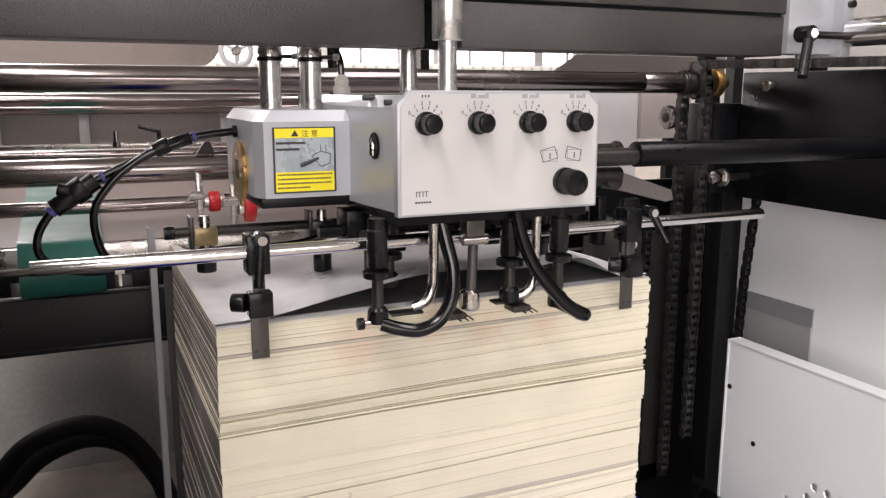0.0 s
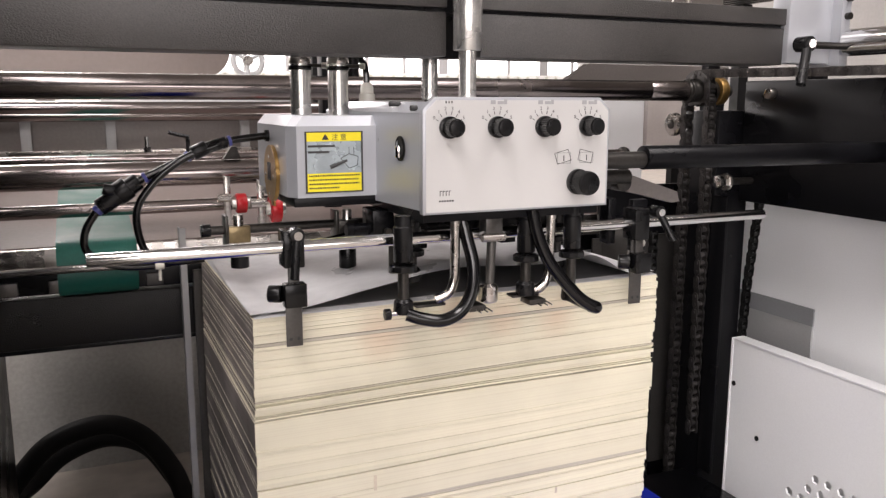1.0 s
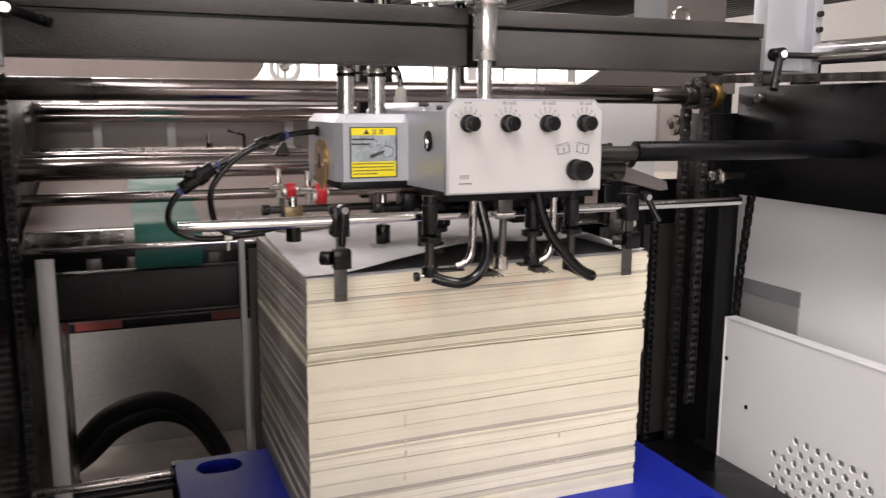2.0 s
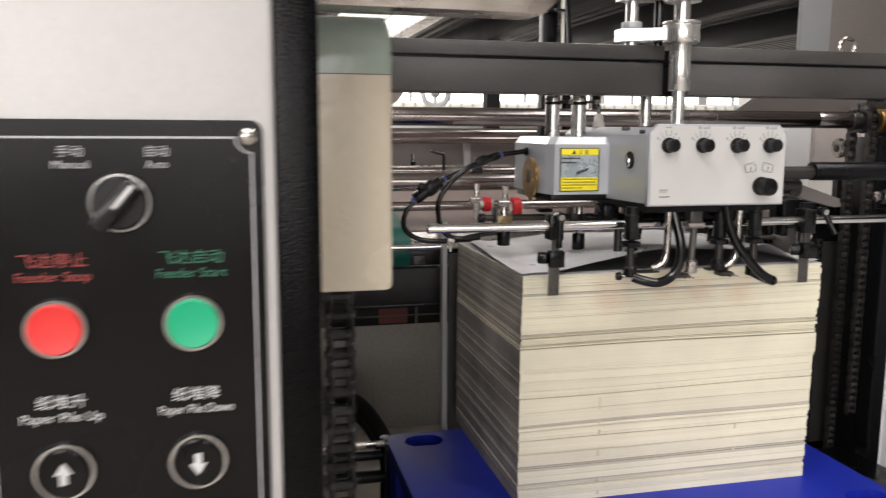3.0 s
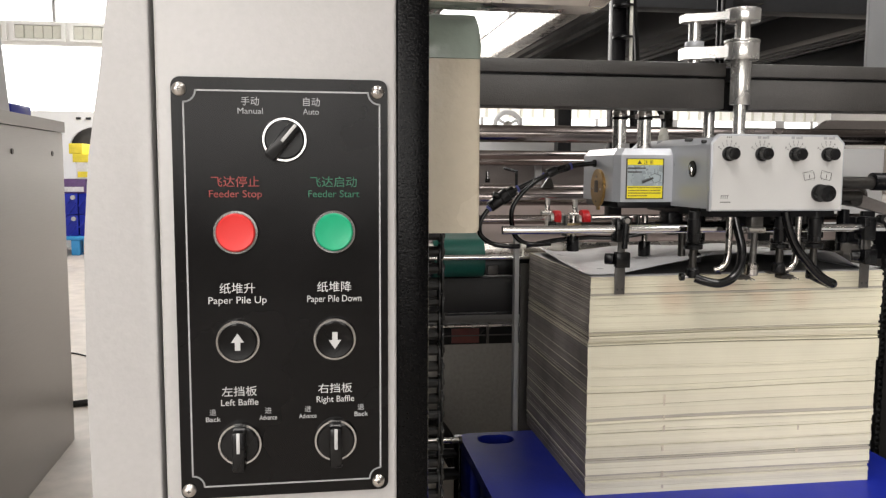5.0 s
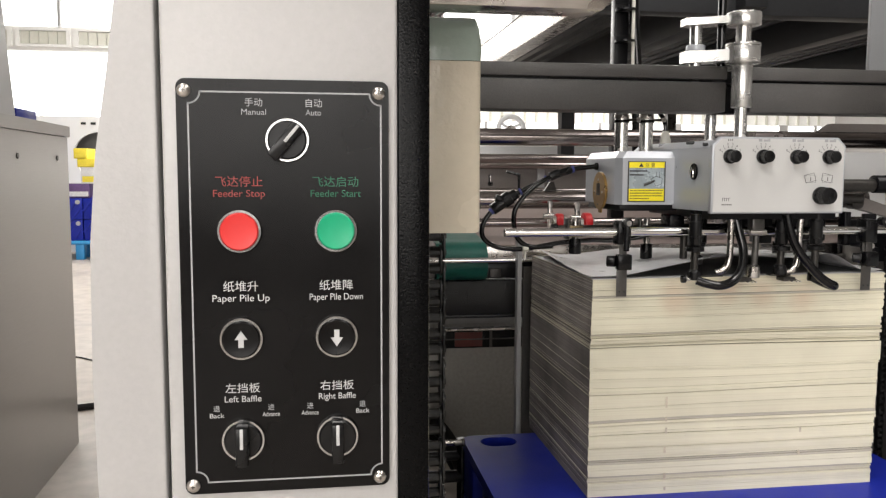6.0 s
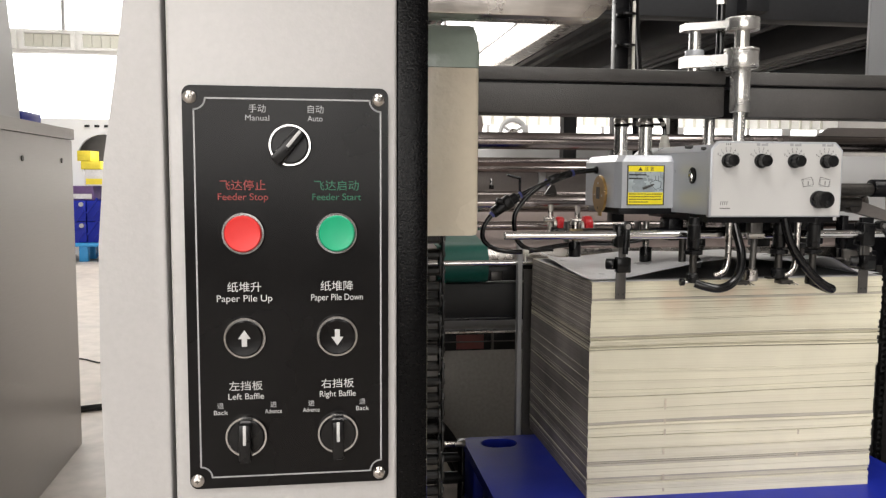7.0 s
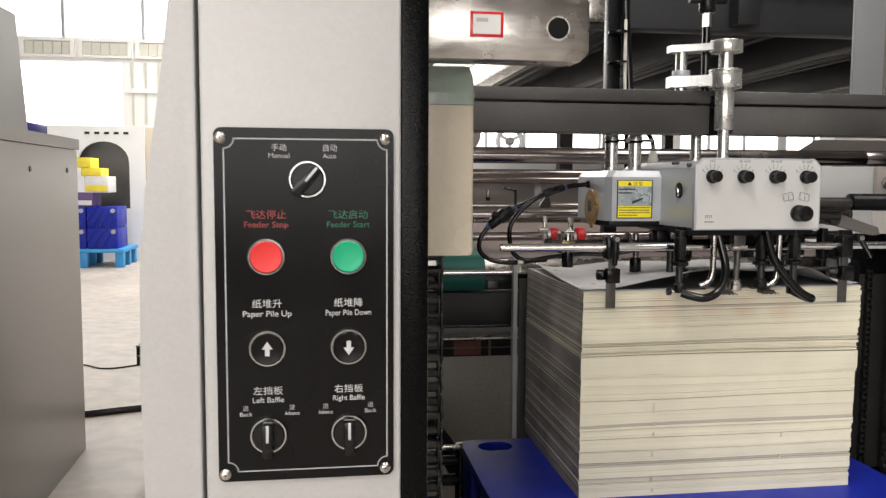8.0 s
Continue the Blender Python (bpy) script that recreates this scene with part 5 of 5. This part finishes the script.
for (ax, az), (bx, bz) in zip(line, line[1:] + line[:1]):
    d = Vector((bx - ax, 0, bz - az))
    nrm = Vector((-d.z, 0, d.x)).normalized() * .00055
    e_ = d.normalized() * .0003
    q = [Vector((ax, PF - .0002, az)) - e_ + nrm, Vector((bx, PF - .0002, bz)) + e_ + nrm, Vector((bx, PF - .0002, bz)) + e_ - nrm, Vector((ax, PF - .0002, az)) - e_ - nrm]
    b.faces.new([b.verts.new(v) for v in q])
part("border_line", b, M_PRINTG, P, smooth=False)
for x in (-.440, -.310):
    for z in (1.1715, 1.444):
        s = part("screw", turned(bmesh.new(), (x, PF, z), (0, -1, 0), [(0, .0046), (.0008, .0046), (.0022, .0036), (.0029, .0020), (.0031, .0006)], 20), M_STEEL, P, "domed steel screw")
        b = box(bmesh.new(), x - .0014, x + .0014, PF - .0033, PF - .0026, z - .0003, z + .0003)
        box(b, x - .0003, x + .0003, PF - .0033, PF - .0026, z - .0014, z + .0014)
        part("slot", b, M_DARKST, s, smooth=False)


def bezel(x, z, r=.0152):
    return turned(bmesh.new(), (x, PF, z), (0, -1, 0), [(0, r), (.002, r), (.0036, r * .955), (.0036, r * .87), (.002, r * .86)], 40)


def push_button(x, z, material, label, arrow=0):
    o = part("push_button", bezel(x, z), M_BEZEL, P, label)
    part("cap", turned(bmesh.new(), (x, PF - .001, z), (0, -1, 0), [(0, .0128), (.0042, .0128), (.0052, .0119), (.0047, .009), (.0043, .004)], 36), material, o)
    if arrow:
        s = arrow
        b = prism(bmesh.new(), [(x - .0018, z - .0055 * s), (x + .0018, z - .0055 * s), (x + .0018, z), (x + .0042, z), (x, z + .0062 * s), (x - .0042, z), (x - .0018, z)], "y", PF - .0062, PF - .0048)
        part("arrow", b, M_PRINT, o, "white printed arrow", smooth=False)
    return o


def selector(x, z, turn, label):
    o = part("selector_switch", bezel(x, z), M_BEZEL, P, label)
    part("dial", turned(bmesh.new(), (x, PF - .001, z), (0, -1, 0), [(0, .0131), (.003, .0131), (.0045, .012)], 36), M_PLAST, o)
    m = pose(x, PF, z) @ Matrix.Rotation(radians(turn), 4, "Y")
    b = box(bmesh.new(), -.0042, .0042, -.0165, -.004, -.0155, .0125, .0016, m=m)
    part("grip", b, M_PLAST, o)
    b = box(bmesh.new(), -.0011, .0011, -.0170, -.0160, -.002, .0122, .0003, m=m)
    part("pointer", b, M_PRINT, o, "white pointer line")
    return o


selector(-.3722, 1.4115, 40, "black two-position selector switch turned to automatic")
push_button(-.4052, 1.3495, M_REDB, "round red push button in a chrome ring")
push_button(-.3400, 1.3495, M_GREENB, "round green push button in a chrome ring")
push_button(-.4052, 1.2752, M_PANEL, "black push button with a white up arrow", 1)
push_button(-.3400, 1.2752, M_PANEL, "black push button with a white down arrow", -1)
selector(-.4052, 1.2034, 0, "black selector switch pointing upward")
selector(-.3400, 1.2034, 0, "black selector switch pointing upward")
TY = PF - .0002
for body_, x, z, s, mm, w in (
    ("手动", -.3945, 1.4345, .0062, M_PRINTG, None), ("Manual", -.3945, 1.4285, .0056, M_PRINTG, .0165),
    ("自动", -.3545, 1.4345, .0062, M_PRINTG, None), ("Auto", -.3545, 1.4285, .0056, M_PRINTG, .0105),
    ("飞达停止", -.4052, 1.3805, .0078, M_PRINTR, .0315), ("Feeder Stop", -.4052, 1.3730, .0068, M_PRINTR, .0345),
    ("飞达启动", -.3400, 1.3805, .0078, M_PRINTGR, .0315), ("Feeder Start", -.3400, 1.3730, .0068, M_PRINTGR, .0345),
    ("纸堆升", -.4052, 1.3085, .0078, M_PRINT, .0235), ("Paper Pile Up", -.4052, 1.3010, .0068, M_PRINT, .0385),
    ("纸堆降", -.3400, 1.3085, .0078, M_PRINT, .0235), ("Paper Pile Down", -.3400, 1.3010, .0066, M_PRINT, .0370),
    ("左挡板", -.4052, 1.2372, .0074, M_PRINT, .0235), ("Left Baffle", -.4052, 1.2302, .0062, M_PRINT, .0250),
    ("右挡板", -.3400, 1.2372, .0074, M_PRINT, .0235), ("Right Baffle", -.3400, 1.2302, .0062, M_PRINT, .0260),
    ("退", -.4232, 1.2240, .0048, M_PRINTG, None), ("Back", -.4232, 1.2193, .0046, M_PRINT, .0098),
    ("进", -.3860, 1.2240, .0048, M_PRINTG, None), ("Advance", -.3860, 1.2193, .0046, M_PRINT, .0118),
    ("进", -.3590, 1.2240, .0048, M_PRINTG, None), ("Advance", -.3590, 1.2193, .0046, M_PRINT, .0118),
    ("退", -.3222, 1.2240, .0048, M_PRINTG, None), ("Back", -.3222, 1.2193, .0046, M_PRINT, .0095)):
    writing("panel_text", body_, x, TY, z, s, mm, P, w)

# chain cover box and machined bar end beside the column
t = thing("chain_cover", (-.235, .27, 1.338), "glossy warm grey chain cover box with a rounded top", "cover")
# Two tones: a warm grey shell below, a pale green cap above
for nm, prof, mm in (("shell", [(.175, 1.338), (.36, 1.338), (.36, 1.484), (.175, 1.484)], M_CREAM),
                     ("cap", [(.175, 1.4845), (.36, 1.4845), (.36, 1.525)] + [(.205 + .03 * math.cos(a), 1.495 + .03 * math.sin(a)) for a in [math.pi / 2 + k * math.pi / 12 for k in range(7)]], M_PGREEN)):
    b = prism(bmesh.new(), prof, "x", -.2725, -.214)
    bmesh.ops.bevel(b, geom=[e for e in b.edges if abs(e.verts[0].co.x - e.verts[1].co.x) < 1e-6 and e.verts[0].co.x > -.22 and max(e.verts[0].co.z, e.verts[1].co.z) - 1.4842 != 0 and not (abs(e.verts[0].co.z - e.verts[1].co.z) < 1e-6 and abs(e.verts[0].co.z - 1.484) < .001)], offset=.005, segments=3, profile=.5, affect="EDGES")
    part(nm, b, mm, t, "pale green rounded cap" if nm == "cap" else "")
part("seam_strip", one_box(-.2718, -.2655, .169, .1748, 1.342, 1.488, .002), M_CREAM, t)
NUDGE = Vector((-.018, -.066, -.0045))
t = thing("machined_bar", (-.18, .22, 1.525), "bright machined steel bar end with a red-edged tag", "bar")
b = prism(bmesh.new(), [(-.2735, 1.5265), (-.104, 1.5265), (-.0955, 1.535), (-.0955, 1.582), (-.104, 1.590), (-.2735, 1.590)], "y", .200, .235)
bmesh.ops.bevel(b, geom=b.edges[:], offset=.0012, segments=2, profile=.5, affect="EDGES")
part("bar", b, M_STEEL, t)
part("counterbore", turned(bmesh.new(), (-.1255, .2005, 1.5565), (0, -1, 0), [(0, .0112), (.0012, .0112), (.0012, .0098), (.0006, .0095)], 28), M_STEEL, t)
part("screw", one_cyl((-.1255, .2005, 1.5565), (-.1255, .1983, 1.5565), .0096, 24), M_PORT, t)
tag = part("tag", one_box(-.2085, -.1775, .1990, .1998, 1.5465, 1.5695, .0002), M_RED, t, "small paper tag with a red border")
part("paper", one_box(-.2058, -.1802, .1985, .1990, 1.5492, 1.5668), M_FACE, tag, smooth=False)
part("print_bar", one_box(-.2030, -.192, .1982, .1985, 1.560, 1.5635), M_PRINTG, tag, smooth=False)
NUDGE = Vector((0, 0, 0))
chain("black lifting chain hanging below the cover box", [(-.238, .30, 1.36), (-.238, .30, .55)], .0168, .0112, .0078, M_LINKB)
chain("black lifting chain on the opposite side frame", [(-.262, 1.46, 1.50), (-.262, 1.46, .45)], .0159, .0085, .0068, M_LINKB)
t = thing("upright_strip", (-.215, 1.5, .4), "grey steel upright by the rear chain", "upright")
part("bar", one_box(-.232, -.200, 1.49, 1.50, .3, 1.16, .002), M_LGREY, t)
t = thing("beam_bracket", (-.2, 1.12, 1.5), "bright machined bracket at the beam's other end", "bracket")
part("plate", one_box(-.2735, -.215, 1.07, 1.098, 1.50, 1.66, .002), M_ALU, t)
t = thing("slide_tube", (-.235, .7, 1.552), "polished steel tube along the other side frame", "tube")
part("tube", one_cyl((-.225, 1.07, 1.575), (-.225, .36, 1.575), .0155, 28), M_CHROME, t)
lever((-.205, 1.062, 1.575), (-.150, 1.05, 1.556), "black clamping lever at the beam's end", 1.4)

# ---- overhead: canopy, post, cables ----
t = thing("canopy", (2.5, 5, 2.3), "dark corrugated steel canopy over the machine", "canopy")
b = bmesh.new()
xs = [0.95 + i * .06 for i in range(90)]
prof = []
for i, x in enumerate(xs):
    prof += [(x, 2.42 + (.03 if i % 2 else 0)), (x + .05, 2.42 + (.03 if i % 2 else 0))]
prof += [(x, z + .004) for x, z in prof[::-1]]
prism(b, prof, "y", 3.4, 9.0)
part("sheet", b, M_DROOF, t, smooth=False)
for x in (0.95, 1.75, 2.75, 4.0):
    part("girder", one_box(x, x + .12, 3.4, 9.0, 2.22, 2.415, .004), M_STEEL if x < 1 else M_DROOF, t)
part("girder", one_box(1.0, 6, 3.5, 3.62, 2.2, 2.415, .004), M_DROOF, t)
for x, y in ((1.76, 6.6), (6.2, 6.6), (6.2, 3.5)):
    part("leg", one_box(x, x + .12, y, y + .12, 0, 2.42), M_DROOF, t)
t = thing("cable_post", (.54, 1.85, 1.55), "dark post carrying bundled black cables", "post")
part("post", one_box(.505, .545, 1.83, 1.87, 1.0, 2.4, .002), M_BLACKP, t)
part("cable", sweep(bmesh.new(), [(.575, 1.82, 1.45), (.57, 1.82, 1.7), (.558, 1.82, 1.85), (.55, 1.82, 2.1), (.55, 1.83, 2.4)], .014, 12), M_RUBBER, t)
part("cable", sweep(bmesh.new(), [(.555, 1.81, 1.60), (.553, 1.81, 1.72), (.548, 1.80, 1.80), (.552, 1.81, 1.9)], .005, 10), M_WHITEP, t)
for z in (1.77, 1.86):
    part("tie", one_cyl((.53, 1.815, z), (.53, 1.815, z + .006), .03, 16), M_PLAST, t)
t = thing("switch_box", (1.5, 1.95, 1.68), "pale grey switch cabinet above the beam", "cabinet")
part("body", one_box(1.372, 1.48, 1.9, 1.916, 1.683, 2.3, .002), M_MGREY, t)
part("side", one_box(1.4805, 1.70, 1.902, 1.93, 1.683, 2.3, .002), M_SHEET, t)
part("leg", one_box(1.66, 1.70, 1.9, 1.93, 0, 1.6825), M_BLACKP, t)
t = thing("eye_bolt", (1.294, 1.6, 1.64), "steel lifting eye bolt on the frame", "eye bolt")
b = bmesh.new()
sweep(b, [(1.30 + .024 * math.cos(a), 1.6, 1.677 + .024 * math.sin(a)) for a in [-math.pi / 2 + k * math.pi / 8 for k in range(17)]], .006, 10, 2)
part("ring", b, M_STEEL, t)
part("shank", one_cyl((1.30, 1.6, 1.60), (1.30, 1.6, 1.655), .008, 12), M_STEEL, t)
t = thing("frame_crossbar", (1.3, 1.6, 1.55), "dark frame bar beneath the eye bolt", "bar")
part("bar", one_box(.6, 1.8, 1.57, 1.66, 1.585, 1.605, .002), M_BLACKP, t)
part("leg", one_box(1.74, 1.80, 1.61, 1.66, 0, 1.5845), M_BLACKP, t)
t = thing("handwheel", (1.02, 5.4, 1.707), "white spoked handwheel on a machine behind", "handwheel")
b = bmesh.new()
sweep(b, [(1.02 + .092 * math.cos(a), 5.4, 1.707 + .092 * math.sin(a)) for a in [k * math.pi / 8 for k in range(17)]], .018, 10, 2)
part("rim", b, M_WHITE, t)
part("hub", one_cyl((1.02, 5.38, 1.707), (1.02, 5.43, 1.707), .03, 18), M_STEEL, t)
for k in range(3):
    a = k * 2 * math.pi / 3 + .5
    part("spoke", one_cyl((1.02, 5.4, 1.707), (1.02 + .092 * math.cos(a), 5.4, 1.707 + .092 * math.sin(a)), .012, 10), M_WHITE, t)
t = thing("background_machine", (1.9, 7.8, 0), "pale machine body behind the feeder", "machine")
part("body", one_box(.2, 4.6, 7.6, 8.2, 0, 1.66, .02), M_WHITE, t)
part("post", one_box(3.1, 3.19, 7.4, 7.49, 0, 2.2), M_DARKST, t)

# ---- hall: cabinet, crates, far machine ----
t = thing("stainless_cabinet", (-2.1, 2.8, 0), "brushed stainless machine cabinet on the floor", "cabinet")
part("body", prism(bmesh.new(), [(-2.6, 1.6), (-1.53, 1.6), (-1.600, 3.81), (-2.6, 3.81)], "z", 0, 1.555), M_BRUSH, t, smooth=False)
part("lid", prism(bmesh.new(), [(-2.6, 1.59), (-1.52, 1.59), (-1.590, 3.82), (-2.6, 3.82)], "z", 1.558, 1.61), M_BRUSH, t, smooth=False)
for y in (3.05, 3.62):
    x = -1.53 - .07 * (y - 1.6) / 2.21
    part("bolt", one_cyl((x - .01, y, 1.452), (x + .004, y, 1.452), .012, 14), M_DARKST, t)
t = thing("cabinet_top_box", (-2.1, 2.3, 1.61), "pale grey sloped housing on the cabinet", "housing")
part("body", prism(bmesh.new(), [(1.65, 1.612), (3.12, 1.612), (3.02, 2.08), (1.65, 2.08)], "x", -2.5, -1.60), M_LGREY, t, smooth=False)
t = thing("parts_tray", (-1.72, 3.4, 1.612), "small blue plastic tray on the cabinet", "tray")
part("tray", one_box(-1.80, -1.64, 3.25, 3.5, 1.612, 1.66, .004), M_BLUE, t)
t = thing("floor_cable", (-1.6, 4.5, 0), "dark rubber cable cover lying on the floor", "cable")
part("cable", sweep(bmesh.new(), [(-2.4, 4.35, .015), (-1.9, 4.38, .015), (-1.5, 4.50, .015), (-1.1, 4.58, .015), (-.5, 4.7, .015)], .022, 10), M_RUBBER, t)
t = thing("floor_wire", (-1.9, 5.7, 0), "thin dark wire lying loose on the floor", "wire")
part("wire", sweep(bmesh.new(), [(-2.6, 5.9, .006), (-2.2, 5.85, .006), (-1.95, 5.68, .006), (-1.6, 5.85, .006), (-1.0, 5.9, .006)], .006, 8), M_PLAST, t)
t = thing("plastic_pallet", (-4.0, 13.0, 0), "light blue plastic pallet on the hall floor", "pallet")
part("deck", one_box(-4.8, -3.5, 13.0, 14.0, .24, .30, .01), M_LBLUE, t)
for x in (-4.75, -4.2, -3.65):
    for y in (13.02, 13.45, 13.85):
        part("foot", one_box(x, x + .13, y, y + .13, 0, .24, .01), M_LBLUE, t)
for iz in range(2):
    for ix in range(2):
        x0, z0 = -4.55 + ix * .48, .302 + iz * .335
        t = thing("plastic_crate", (x0 + .23, 13.3, z0), "dark blue ribbed plastic crate on the pallet", "crate", "crates on the pallet")
        part("body", one_box(x0, x0 + .465, 13.05, 13.7, z0, z0 + .33, .012), M_BLUE, t)
        for k in range(4):
            part("rib", one_box(x0 + .04 + k * .11, x0 + .07 + k * .11, 13.03, 13.051, z0 + .02, z0 + .31, m=Matrix.Translation((x0 + .2, 0, z0 + .16)) @ Matrix.Rotation(radians(35), 4, "Y") @ Matrix.Translation((-x0 - .2, 0, -z0 - .16))), M_BLUE, t)
        part("latch", one_cyl((x0 + .4, 13.02, z0 + .27), (x0 + .4, 13.05, z0 + .27), .035, 12), M_LGREY, t)
for i, (x0, w, z0, h, mm, lb) in enumerate(((-4.4, .42, .972, .22, M_CARD, "printed purple carton stacked on the crates"), (-4.1, .36, 1.194, .26, M_SHEETW, "white carton stacked on the crates"), (-4.15, .30, 1.456, .13, M_YCARD, "yellow carton at the top of the stack"), (-4.2, .2, 1.588, .16, M_YCARD, "yellow carton at the top of the stack"))):
    t = thing("carton", (x0 + w / 2, 13.3, z0), lb, "carton", "cartons")
    part("box", one_box(x0, x0 + w, 13.1, 13.6, z0, z0 + h, .006), mm, t)
    part("flap", one_box(x0 + .02, x0 + w - .02, 13.094, 13.0985, z0 + h * .1, z0 + h * .45), M_SHEETW if mm is M_CARD else M_YCARD, t)
t = thing("far_machine", (-4.0, 14.6, 0), "white press machine with an arched dark opening", "machine")
arch = [(-4.3, .9)] + [(-4.0 + .42 * math.cos(a) - .1, 1.7 + .36 * math.sin(a)) for a in [math.pi - k * math.pi / 12 for k in range(13)]] + [(-3.68, .9)]
part("front", holed(bmesh.new(), [(-5.2, 0), (-3.42, 0), (-3.42, 2.32), (-5.2, 2.32)], [arch[::-1]], "y", 14.3, 14.36), M_WHITE, t, smooth=False)
part("body", one_box(-5.2, -3.42, 14.6, 15.4, 0, 2.32, .02), M_GUN, t)
part("side", one_box(-3.5, -3.2, 14.37, 15.0, 1.45, 2.32, .02), M_CREAM, t)
for k in range(5):
    part("vent", one_box(-4.4 + k * .16, -4.32 + k * .16, 14.29, 14.3, 2.18, 2.22), M_PLAST, t)
t = thing("far_bench", (-3.1, 14.8, 0), "cluttered dark work bench with machine parts", "bench")
part("top", one_box(-3.3, -1.5, 14.5, 15.2, .80, .84), M_GUN, t)
for x, y, h in ((-3.25, 14.6, .8), (-2.9, 14.6, .8), (-2.0, 14.6, .8)):
    part("leg", one_box(x, x + .06, y, y + .06, 0, h), M_DARKST, t)
part("head", prism(bmesh.new(), [(-3.3, 1.2), (-2.9, 1.45), (-2.75, 1.40), (-3.1, .84), (-3.3, .84)], "y", 14.6, 14.9), M_DARKST, t)
